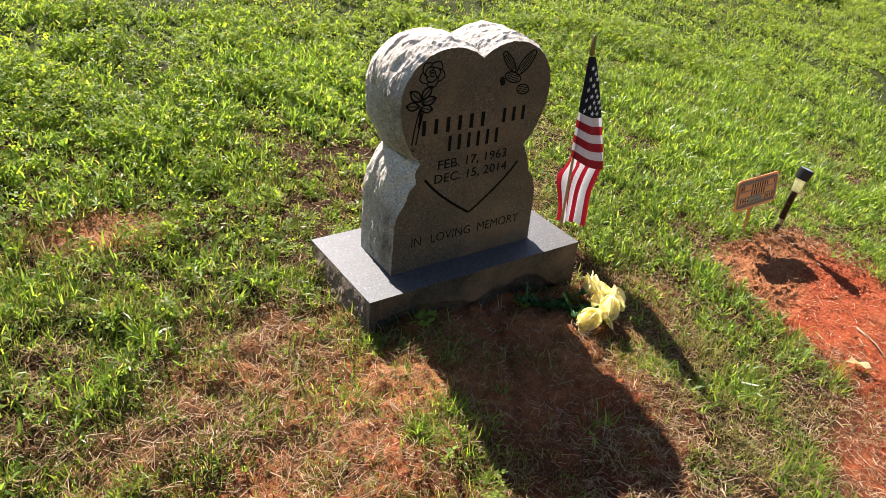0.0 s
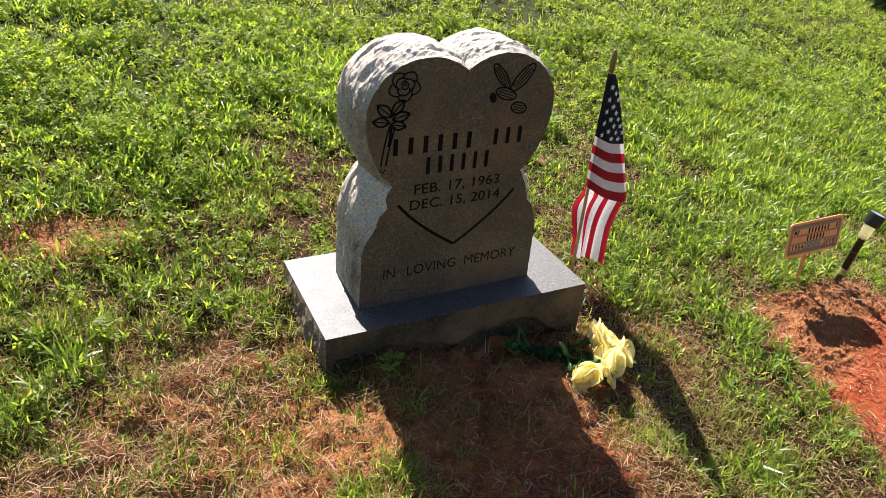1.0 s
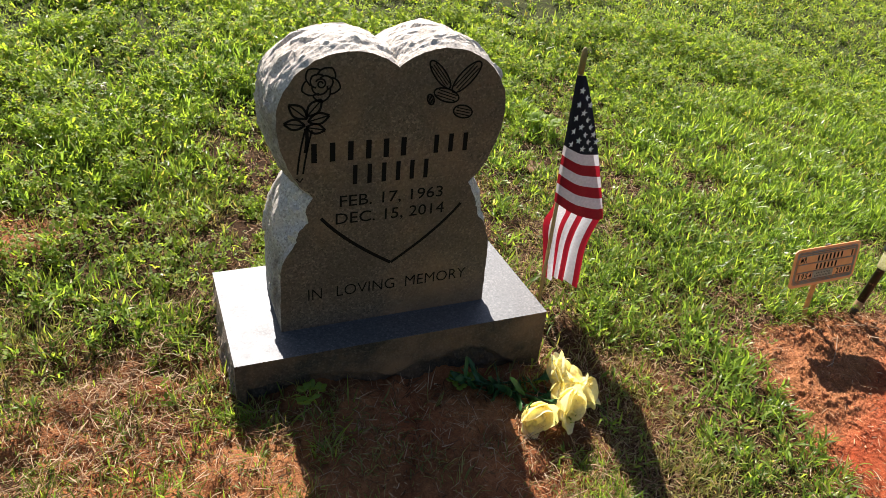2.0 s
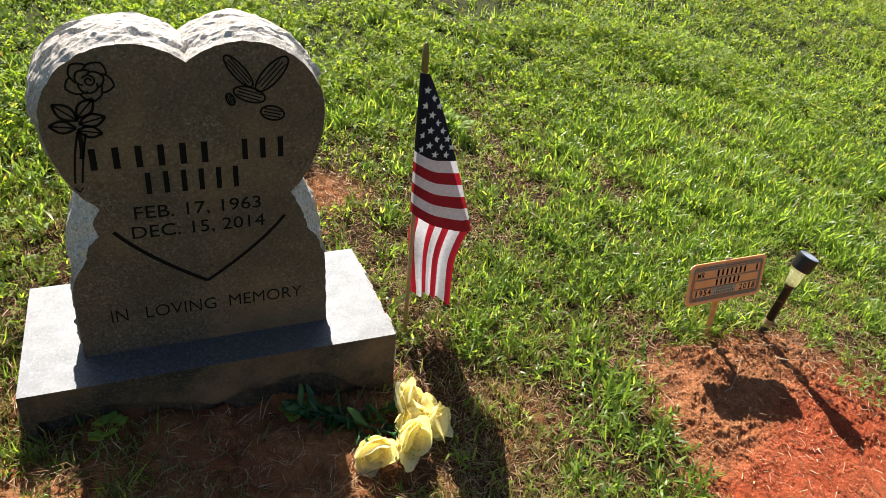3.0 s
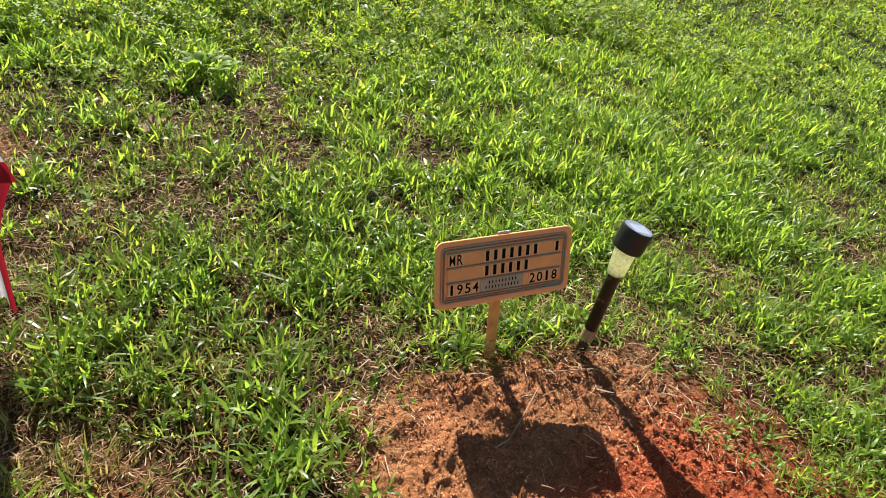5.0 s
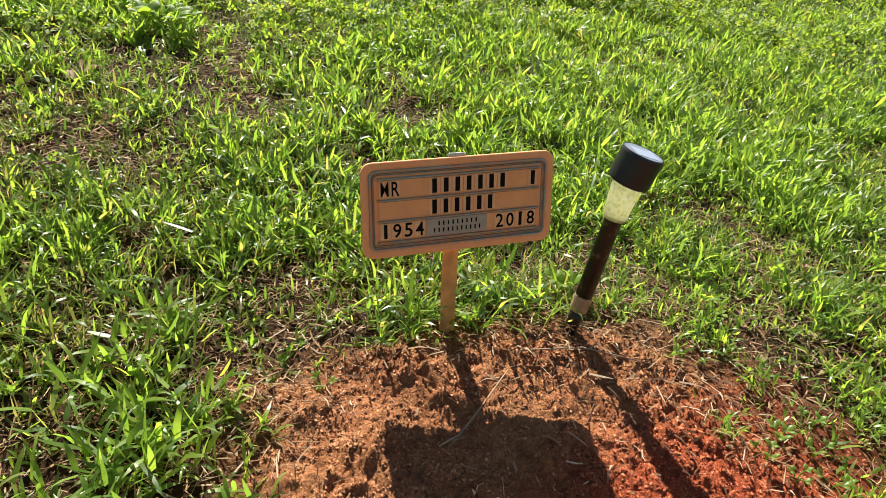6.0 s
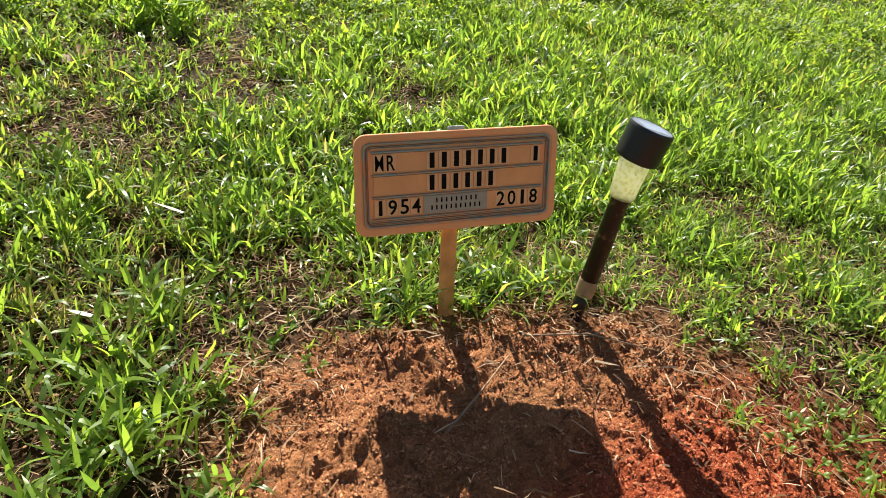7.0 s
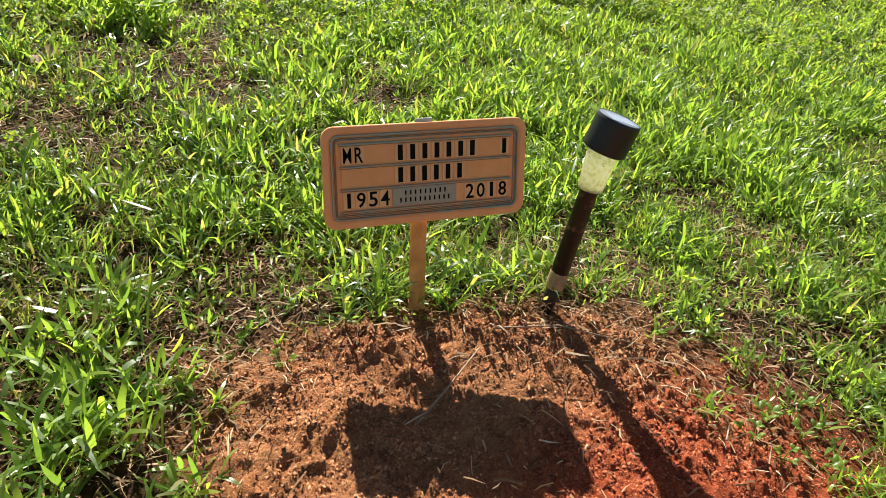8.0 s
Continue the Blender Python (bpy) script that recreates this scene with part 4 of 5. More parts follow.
bm = bmesh.new()
lathe(bm, [(0.0101, 0.05), (0.0101, LEN - 0.083), (0.0108, LEN - 0.082), (0.0108, LEN - 0.076)], 24)
part("tube", bm, M_TUBE, light, "dark brown metal tube", True)
bm = bmesh.new()
lathe(bm, [(0.0118, LEN - 0.081), (0.0132, LEN - 0.0795), (0.0138, LEN - 0.076), (0.0152, LEN - 0.058), (0.0172, LEN - 0.034)], 32)
part("lens", bm, M_LENS, light, "frosted pale yellow plastic lens", True)
bm = bmesh.new()
lathe(bm, [(0.0215, LEN - 0.037), (0.0231, LEN - 0.036), (0.0236, LEN - 0.033), (0.0241, LEN - 0.003), (0.0234, LEN - 0.0005), (0.0222, LEN), (0.0218, LEN - 0.0015)], 48)
cap = part("cap", bm, M_BLACK, light, "round black plastic cap")
bm = bmesh.new()
lathe(bm, [(0.0217, LEN - 0.002), (0.0217, LEN - 0.0004)], 48)
part("top_window", bm, M_CELL, cap, "glossy top window over the solar cell")
bm = bmesh.new()
box(bm, -0.0145, 0.0098, -0.0145, 0.0145, LEN - 0.0004, LEN - 0.0001)
part("solar_cell", bm, M_PANEL, cap, "square solar cell with a blue-grey sky reflection in its colour")
bm = bmesh.new()
box(bm, 0.0102, 0.0108, -0.0145, 0.0145, LEN - 0.0004, LEN)
part("contact_line", bm, M_SILVER, cap)
# the cap sits a little crooked on its lens
lean_axis = light.matrix_world.to_3x3().inverted() @ Vector((0.83, -0.55, 0))
hinge = Matrix.Translation((0, 0, LEN - 0.034))
cap.matrix_local = hinge @ Matrix.Rotation(radians(7), 4, lean_axis.normalized()) @ hinge.inverted()
rnd = random.Random(5)
for k in range(14):
    bm = bmesh.new()
    a = radians(rnd.uniform(0, 360))
    q = rnd.uniform(LEN - 0.052, LEN - 0.039)
    rad = 0.0171 - 0.09 * (LEN - 0.034 - q)
    c_ = Vector((rad * math.cos(a), rad * math.sin(a), q))
    out_ = Vector((math.cos(a), math.sin(a), 0))
    side_ = Vector((-math.sin(a), math.cos(a), 0))
    size_ = rnd.uniform(0.0004, 0.0009)
    bm.faces.new([bm.verts.new(c_ + 0.0004 * out_ + size_ * (math.cos(w) * side_ + Vector((0, 0, math.sin(w))))) for w in (0.3, 1.4, 2.7, 3.9, 5.2)])
    part("dirt_speck", bm, M_TUBE, light)


# ---- grass, weeds, straw ----
rng = np.random.default_rng(7)


def scatter(count, x0, x1, y0, y1, keep):
    x, y = rng.uniform(x0, x1, count), rng.uniform(y0, y1, count)
    ok = rng.random(count) < keep(x, y)
    ok &= ~((x > -0.012) & (x < 0.624) & (y > -0.004) & (y < 0.318))
    return x[ok], y[ok]


def blades(x, y, length, width, az, lean, curve, twist, z=None, joints=3):
    """Bent tapering blades of two or three joints; lean from upright, curve along the blade."""
    n = len(x)
    z = ground_z(x, y) - 0.004 if z is None else z
    side = np.stack([-np.sin(az + twist), np.cos(az + twist), 0.25 * np.sin(twist * 3)], -1)
    pos = np.stack([x, y, z], -1)
    verts = []
    steps, wid = ((0.0, 0.36, 0.7, 1.0), (0.75, 1.0, 0.72)) if joints == 3 else ((0.0, 0.5, 1.0), (0.8, 1.0))
    a = lean.copy()
    for k in range(joints + 1):
        if k:
            seg = (steps[k] - steps[k - 1]) * length
            pos = pos + seg[:, None] * np.stack([np.sin(a) * np.cos(az), np.sin(a) * np.sin(az), np.cos(a)], -1)
            a = a + curve * 3 / joints
        if k < joints:
            off = side * (width * wid[k] / 2)[:, None]
            verts += [pos - off, pos + off]
        else:
            verts.append(pos)
    v = np.stack(verts, 1).reshape(-1, 3)
    b = (2 * joints + 1) * np.arange(n)[:, None]
    quads = np.concatenate([b + 2 * k + np.array([[0, 1, 3, 2]]) for k in range(joints - 1)])
    return v, quads, b + 2 * (joints - 1) + np.array([[0, 1, 2]])


def tufts(cx, cy, per, reach):
    """Blade roots round tuft centres, with the way out from the centre."""
    k = rng.integers(per[0], per[1], len(cx))
    i = np.repeat(np.arange(len(cx)), k)
    az = rng.uniform(0, 2 * np.pi, len(i))
    r = reach * np.sqrt(rng.random(len(i)))
    return cx[i] + r * np.cos(az), cy[i] + r * np.sin(az), az, i


def lawn_of_blades(name, label, count, area, keep, size, wide, mat, per=(5, 10), reach=0.012, joints=3):
    cx, cy = scatter(count, *area, keep)
    x, y, az, i = tufts(cx, cy, per, reach)
    vig = (rng.uniform(0.65, 1.2, len(cx)) * (0.68 + 0.62 * clump(cx, cy)))[i]
    n = len(x)
    length = rng.uniform(size[0], size[1], n) * vig
    v, q, tri = blades(x, y, length, rng.uniform(wide[0], wide[1], n) * np.sqrt(vig), az + rng.normal(0, 0.3, n), np.abs(rng.normal(0.76, 0.42, n)), rng.normal(0.25, 0.3, n), rng.normal(0, 0.6, n), None, joints)
    ob = sheet(name, v, [q, tri], mat)
    return tagged(ob, label, "grass", kind="stuff")


def crabgrass(name, label, count, area, keep, size, wide, mat, tall=(0.012, 0.05), joints=2):
    """Spreading plants: low leaning shoots with short blades set off to either side."""
    cx, cy = scatter(count, *area, keep)
    p = len(cx)
    vig = rng.uniform(0.6, 1.2, p) * (0.62 + 0.62 * clump(cx, cy))
    shoots = rng.integers(3, 7, p)
    i = np.repeat(np.arange(p), shoots)
    m = len(i)
    az, lean = rng.uniform(0, 2 * np.pi, m), np.clip(rng.normal(0.72, 0.34, m), 0.05, 1.35)
    ln = rng.uniform(tall[0], tall[1], m) * vig[i]
    root = np.stack([cx[i] + 0.006 * np.cos(az), cy[i] + 0.006 * np.sin(az), ground_z(cx, cy)[i] - 0.003], -1)
    way = np.stack([np.sin(lean) * np.cos(az), np.sin(lean) * np.sin(az), np.cos(lean)], -1)
    parts = [blades(root[:, 0], root[:, 1], ln, np.full(m, 0.0015), az, lean, np.zeros(m), rng.normal(0, 1, m), root[:, 2], 2)]
    for k, f in enumerate((0.25, 0.55, 0.8, 1.0)):
        on = rng.random(m) < (0.75, 0.9, 0.95, 1.0)[k]
        at_ = (root + way * (f * ln)[:, None])[on]
        q = len(at_)
        turn = (1.0 if k % 2 else -1.0) * rng.uniform(0.5, 1.5, q) * (k < 3) + rng.normal(0, 0.45, q)
        long_ = rng.uniform(size[0], size[1], q) * vig[i][on] * (0.75, 1.0, 1.0, 0.85)[k]
        parts.append(blades(at_[:, 0], at_[:, 1], long_, rng.uniform(wide[0], wide[1], q) * np.sqrt(vig[i][on]), az[on] + turn, np.clip(rng.normal(0.78, 0.36, q), 0.05, 1.5), rng.normal(0.22, 0.22, q), rng.normal(0, 0.55, q), at_[:, 2], joints))
    verts, quads, tris, base = [], [], [], 0
    for v, q, t_ in parts:
        verts.append(v)
        quads.append(q + base)
        tris.append(t_ + base)
        base += len(v)
    ob = sheet(name, np.concatenate(verts), [np.concatenate(quads), np.concatenate(tris)], mat)
    return tagged(ob, label, "grass", kind="stuff")


def lush(x, y):
    """Broad-bladed grass round the flag and the marker."""
    m = np.maximum(blob(x, y, 1.35, 0.35, 1.3, 0.75), blob(x, y, 2.7, 0.6, 1.4, 1.1))
    return np.clip(m * 1.3, 0, 1)


def uphill(x, y):
    """1 where the further slope begins, 0 by the graves."""
    edge = 0.8 * (fbm(x * 2.6, y * 2.6, 3, 161) - 0.5)
    return np.clip(np.maximum((y + edge - 1.15 + 0.04 * x) / 0.5, (x + edge - 2.9) / 0.6), 0, 1)


def seen_slope(x, y):
    return (y < 2.75 + 0.14 * x) & (y > -0.75 + 0.22 * (x - 1))


AREA_NEAR, AREA_MID = (-0.95, 3.4, -0.8, 1.5), (-1.4, 8.2, -0.6, 3.9)
def by_flag(x, y):
    """Thinner growth round the flag and beside the base."""
    return (1 - np.maximum(0.75 * blob(x, y, 0.87, -0.2, 0.34, 0.46), 0.85 * blob(x, y, 0.72, 0.03, 0.15, 0.26))) * (1 - np.clip(2 * blob(x, y, 0.22, -0.12, 0.42, 0.18), 0, 1))


def beside_clay(x, y):
    """Open soil between single plants at the marker's foot."""
    return 1 - 0.8 * np.clip(2.2 * np.maximum(blob(x, y, 1.06, -0.14, 0.22, 0.2), 0.8 * blob(x, y, 1.1, 0.03, 0.17, 0.06)), 0, 1)


def close_by(x, y):
    return np.clip(np.minimum(np.minimum((x - 0.72) / 0.2, (2.25 - x) / 0.2), (0.62 - y) / 0.2), 0, 1)


AREA_CLOSE = (0.72, 2.25, -0.5, 0.62)
crabgrass("grass", "green crabgrass tufts round the grave marker", 5600, AREA_CLOSE, lambda x, y: lawn_mask(x, y) * close_by(x, y) * (0.5 + 0.5 * clump(x, y)) * by_flag(x, y) * beside_clay(x, y), (0.012, 0.038), (0.002, 0.0047), M_GRASS, (0.01, 0.042), 3)
crabgrass("mid_grass", "green crabgrass on the burial ground", 25000, (-0.95, 3.6, -0.5, 1.9), lambda x, y: lawn_mask(x, y) * (1 - close_by(x, y)) * (0.45 + 0.55 * clump(x, y)) * (0.3 + 0.7 * np.maximum(lush(x, y), 0.7 * np.clip((y - 0.5) / 0.3, 0, 1))) * (1 - 0.75 * uphill(x, y)) * by_flag(x, y), (0.014, 0.042), (0.0026, 0.0056), M_GRASS, (0.012, 0.045), 2)
lawn_of_blades("tall_grass", "long upright grass blades beside the path light", 3600, (1.62, 2.9, 0.0, 1.2), lambda x, y: lawn_mask(x, y) * np.clip((x - 1.62 + 0.25 * y) / 0.3, 0, 1) * np.clip((y - 0.02) / 0.12, 0, 1) * np.clip((2.9 - x) / 0.4, 0, 1) * (0.4 + 0.6 * clump(x, y, 17)), (0.026, 0.06), (0.002, 0.0043), M_GRASS, (5, 9), 0.014, 3)
lawn_of_blades("short_grass", "thin short grass on the burial ground", 17000, AREA_NEAR, lambda x, y: np.clip(lawn_mask(x, y) + 0.06 + 0.2 * np.clip((0.15 - x) / 0.3, 0, 1) - 0.5 * np.clip(2 * blob(x, y, 1.45, -0.2, 0.45, 0.35), 0, 1), 0, 1) * (0.25 + 0.75 * clump(x, y, 17)) * (1 - 0.8 * uphill(x, y)) * by_flag(x, y) * beside_clay(x, y), (0.016, 0.046), (0.0011, 0.0026), M_GRASS, (6, 12), 0.018, 2)
lawn_of_blades("far_grass", "grass mixed among low weeds further up the slope", 37000, AREA_MID, lambda x, y: seen_slope(x, y) * lawn_mask(x, y) * uphill(x, y) * (0.35 + 0.65 * np.clip((fbm(x * 1.3, y * 1.3, 3, 77) - 0.42) * 5 + 0.6 * np.clip((1.1 - y) / 0.5, 0, 1) + 0.5 * np.clip((x - 2.2) / 1.5, 0, 1), 0, 1)), (0.022, 0.06), (0.0024, 0.0052), M_GRASS, (4, 8), 0.02, 2)


def outside(x, y):
    """The lawn that goes on around the graves, thinning with distance."""
    d = np.maximum(np.maximum(-0.85 - x, -0.72 - y), x - 3.3)
    up = np.clip((y - 0.4) / 0.3, 0, 1) * (x < 8.0) * (x > -1.3)
    return np.clip(d / 0.2, 0, 1) * np.clip(1.25 - d / 3.2, 0, 1) * (1 - up) * (1 - np.clip(1.5 * clay_mask(x, y), 0, 1))


lawn_of_blades("outer_grass", "green lawn grass that goes on around the graves", 17000, (-4.2, 6.6, -4.0, 3.9), outside, (0.035, 0.075), (0.007, 0.013), M_GRASS, (5, 9), 0.05, 2)


def leaflets(name, label, count, area, keep, size, height, per, fold=3):
    """Low weeds: clumps of small three-part leaves held level at the top of thin stalks."""
    cx, cy = scatter(count, *area, keep)
    x, y, az, i = tufts(cx, cy, per, 0.022)
    n = len(x)
    h = rng.uniform(height[0], height[1], n) * (rng.uniform(0.6, 1.15, len(cx)) * (0.45 + 1.0 * clump(cx, cy, 131)))[i]
    z = ground_z(x, y) + h
    verts, faces = [], []
    s = rng.uniform(size[0], size[1], n)
    spin = rng.uniform(0, 2 * np.pi, n)
    tx, ty = rng.normal(0, 0.6, n), rng.normal(0, 0.6, n)
    for k in range(fold):
        a = spin + k * 6.283 / fold + rng.normal(0, 0.15, n)
        d = np.stack([np.cos(a), np.sin(a), tx * np.cos(a) + ty * np.sin(a)], -1)
        e = np.stack([-np.sin(a), np.cos(a), -tx * np.sin(a) + ty * np.cos(a)], -1)
        c = np.stack([x, y, z], -1)
        up = np.array([0, 0, 1.0]) * (s * rng.uniform(-0.1, 0.3, n))[:, None]
        pts = [c + d * (0.08 * s)[:, None], c + d * (0.6 * s)[:, None] + e * (0.42 * s)[:, None] + up, c + d * (1.15 * s)[:, None], c + d * (0.6 * s)[:, None] - e * (0.42 * s)[:, None] + up]
        verts.append(np.stack(pts, 1))
    v = np.concatenate(verts).reshape(-1, 3)
    q = np.arange(len(v)).reshape(-1, 4)
    tri = np.concatenate([q[:, [0, 1, 2]], q[:, [0, 2, 3]]])
    ob = sheet(name, v, [tri], M_CLOVER)
    return tagged(ob, label, "weeds", kind="stuff")


def feather(x, y, left):
    """Ragged end of the thick growth towards the open lawn."""
    wob = 0.7 * (fbm(x * 2.2, y * 2.2, 3, 201) - 0.5)
    return np.clip(np.minimum(np.minimum(x - left + wob, 8.2 - x + wob), 3.9 - y + wob) / 0.35, 0, 1)


def weedy(x, y):
    edge = 0.9 * (fbm(x * 2.1, y * 2.1, 3, 155) - 0.5)
    far = np.clip((y + edge - 0.62 - 0.14 * np.clip(x - 0.8, 0, 1.5)) / 0.5, 0, 1)
    left = np.clip((0.35 - x) / 0.4, 0, 1) * np.clip((y - 0.15) / 0.3, 0, 1)
    return np.clip(np.maximum(far, left) * np.clip((fbm(x * 2.3, y * 2.3, 3, 55) - 0.2) * 4, 0.4, 1) + 0.02, 0, 1) * np.maximum(lawn_mask(x, y), 0.7 * left * (1 - clay_mask(x, y))) * (1 - np.clip(3 * np.maximum(blob(x, y, 1.45, -0.25, 0.55, 0.42), 0.4 * blob(x, y, 0.6, -0.25, 0.6, 0.4)), 0, 1))


leaflets("low_weeds", "low leafy yellow-green weeds between the graves", 22500, (-1.0, 2.9, -0.6, 1.9), lambda x, y: feather(x, y, -1.0) * weedy(x, y) * (0.35 + 0.65 * clump(x, y, 131)) * (1 - 0.45 * np.clip(2 * blob(x, y, 1.7, 0.7, 1.0, 0.5), 0, 1)), (0.0055, 0.011), (0.004, 0.055), (6, 13))
leaflets("far_weeds", "low leafy yellow-green weeds further up the slope", 16000, (-1.4, 8.2, 0.4, 3.9), lambda x, y: feather(x, y, -1.4) * weedy(x, y) * seen_slope(x, y) * np.clip(np.maximum((y - 1.7) / 0.3, (x - 2.8) / 0.2), 0, 1), (0.0075, 0.0135), (0.006, 0.05), (8, 14), 2)


def straw(name, label, count, area, keep, size, wide, lift, bend=0.06):
    """Dead stalks that lie about: one thin bent strip each."""
    x, y = scatter(count, *area, keep)
    n = len(x)
    az, ln, wd = rng.uniform(0, 6.283, n), rng.uniform(size[0], size[1], n), rng.uniform(wide[0], wide[1], n)
    z = ground_z(x, y) + rng.uniform(0.0005, lift, n)
    d = np.stack([np.cos(az), np.sin(az), rng.normal(0.02, 0.16, n)], -1) * ln[:, None]
    e = np.stack([-np.sin(az), np.cos(az), rng.normal(0, 0.5, n)], -1) * wd[:, None]
    c = np.stack([x, y, z], -1)
    mid = c + 0.5 * d + np.stack([rng.normal(0, bend, n) * ln, rng.normal(0, bend, n) * ln, np.abs(rng.normal(0, 0.05, n)) * ln], -1)
    v = np.stack([c - e / 2, c + e / 2, mid + e / 2, mid - e / 2, c + d], 1).reshape(-1, 3)
    b = 5 * np.arange(n)[:, None]
    ob = sheet(name, v, [b + np.array([[0, 1, 2, 3]]), b + np.array([[3, 2, 4]])], M_STRAW)
    return tagged(ob, label, "straw", kind="stuff")


straw("straw", "dead tan straw and thatch on the soil", 240000, (-0.95, 2.6, -0.85, 1.4), lambda x, y: np.clip(1.05 - 0.93 * np.clip(1.6 * np.maximum(blob(x, y, 1.38, -0.26, 0.34, 0.32), blob(x, y, 1.65, -0.62, 0.6, 0.4)), 0, 1) - 0.32 * lawn_mask(x, y), 0.06, 1) * np.clip(fbm(x * 7, y * 7, 3, 31) * 2.4 - 0.45, 0.06, 1) * (1 - 0.6 * np.clip((0.7 - x) / 0.2, 0, 1)) * (1 - 0.9 * np.clip(1.6 * blob(x, y, 0.33, -0.13, 0.4, 0.26), 0, 1)) * (1 - 0.6 * np.clip(2 * blob(x, y, 1.72, -0.16, 0.22, 0.24), 0, 1)), (0.007, 0.032), (0.0006, 0.0018), 0.012)

M_CHIP = leaf_material("woody_litter", [(0.0, (0.05, 0.024, 0.011)), (0.5, (0.2, 0.1, 0.045)), (0.85, (0.42, 0.24, 0.11)), (1.0, (0.66, 0.46, 0.26))], (0.24, 0.11, 0.05), 0.85, 0.1, (1, 0.9, 0.7), 1.2, 0.2)
litter = straw("litter", "brown woody litter and bits of dead grass on the soil", 60000, (-0.9, 2.2, -0.8, 0.9), lambda x, y: np.maximum((1 - 0.7 * lawn_mask(x, y)) * np.clip(fbm(x * 9, y * 9, 3, 43) * 2.6 - 0.75, 0.03, 1), 0.9 * blob(x, y, 1.86, -0.08, 0.26, 0.24)) * (1 - 0.93 * np.clip(1.7 * np.maximum(blob(x, y, 1.38, -0.25, 0.33, 0.3), blob(x, y, 1.7, -0.58, 0.6, 0.42)), 0, 1)), (0.005, 0.018), (0.001, 0.0028), 0.007)
litter.data.materials[0] = M_CHIP
lawn_of_blades("dry_grass", "dead brown grass standing among straw", 5500, (-0.95, 2.3, -0.85, 1.0), lambda x, y: np.clip(fbm(x * 5, y * 5, 3, 61) * 3 - 1.0, 0.05, 1) * (1 - np.clip(1.5 * blob(x, y, 1.45, -0.22, 0.5, 0.4), 0, 1)), (0.012, 0.038), (0.0009, 0.002), M_STRAW, (4, 9), 0.016, 2)

straw("tangled_straw", "tangled thin dead straw on the bare ground", 52000, (-0.92, 1.0, -0.85, 0.32), lambda x, y: np.clip(fbm(x * 8, y * 8, 4, 171) * 5.0 - 1.9, 0.04, 1) * np.clip(1.0 - 0.7 * lawn_mask(x, y) + 0.2, 0, 1) * (1 - 0.75 * blob(x, y, 0.33, -0.15, 0.42, 0.34)) * (1 - np.clip((x - 0.75) / 0.25, 0, 1)), (0.014, 0.05), (0.0005, 0.0014), 0.016, 0.22)

# tufts that stand singly on the bare ground before the graves
CLUMPS = ((-0.515, -0.017, 0.085), (-0.52, 0.06, 0.08), (-0.312, -0.091, 0.045), (-0.2, 0.015, 0.03), (-0.35, 0.03, 0.035), (-0.38, -0.173, 0.035),
          (-0.05, -0.29, 0.03), (-0.7, -0.13, 0.06), (-0.63, -0.136, 0.05), (-0.475, -0.223, 0.06), (-0.262, -0.309, 0.035), (-0.02, -0.03, 0.03),
          (-0.49, 0.18, 0.12), (-0.6, 0.26, 0.12), (-0.08, 0.2, 0.07), (1.083, -0.53, 0.04), (0.79, -0.48, 0.085), (0.477, -0.6, 0.05),
          (0.75, -0.645, 0.07), (0.59, -0.3, 0.07), (0.02, -0.4, 0.05), (0.05, -0.27, 0.03), (0.65, -0.72, 0.05), (-0.58, -0.21, 0.05))


def in_clumps(x, y):
    m = 0 * x
    for cx_, cy_, r_ in CLUMPS:
        m = np.maximum(m, blob(x, y, cx_, cy_, 1.25 * r_, 1.25 * r_))
    return m


lawn_of_blades("clump_grass", "single green tufts on the bare ground before the graves", 46000, (-0.85, 1.2, -0.8, 0.4), lambda x, y: 0.55 * in_clumps(x, y) + 0.13 * clump(x * 1.6, y * 1.6, 17) * (x < 0.2), (0.014, 0.046), (0.0013, 0.0034), M_GRASS, (4, 9), 0.012, 2)
lawn_of_blades("dull_grass", "dull olive short grass among the thatch", 19000, (-0.95, 1.25, -0.85, 0.7), lambda x, y: np.clip(0.5 * in_clumps(x, y) + 0.7 * blob(x, y, 0.84, -0.2, 0.3, 0.42) + np.clip(fbm(x * 8, y * 8, 3, 141) * 5.5 - 2.5, 0.02, 0.9) * (1 - 0.8 * clay_mask(x, y)) * (1 - np.clip((x - 1.0) / 0.3, 0, 1)), 0, 1) * beside_clay(x, y), (0.014, 0.042), (0.0012, 0.003), M_DULL, (4, 9), 0.014, 2)
crabgrass("broad_grass", "broad-bladed crabgrass beside the red clay", 330, (0.8, 1.24, -0.36, 0.1), lambda x, y: 0.6 * np.clip((x - 0.86) / 0.12, 0.15, 1) * (1 - np.clip(2.2 * (clay_mask(x, y) - 0.35), 0, 1)) * (0.35 + 0.65 * clump(x * 1.5, y * 1.5, 57)), (0.017, 0.043), (0.003, 0.006), M_GRASS, (0.012, 0.038), 3)
crabgrass("edge_grass", "single crabgrass plants at the edge of the clay", 300, (1.6, 2.15, -0.4, 0.04), lambda x, y: 0.75 * np.clip((x - 1.66 + 0.25 * y) / 0.18, 0.12, 1) * (0.3 + 0.7 * clump(x * 1.8, y * 1.8, 57)), (0.012, 0.034), (0.0024, 0.0052), M_GRASS, (0.01, 0.034), 3)

# clods of clay
cx, cy = scatter(260000, 0.9, 2.0, -0.7, 0.1, lambda x, y: clay_mask(x, y) ** 0.9 * np.clip(fbm(x * 14, y * 14, 3, 71) * 2.4 - 0.5, 0.1, 0.9) * np.clip(1.3 - 0.7 * np.hypot((x - 1.4) / 0.45, (y + 0.12) / 0.3), 0.15, 1))
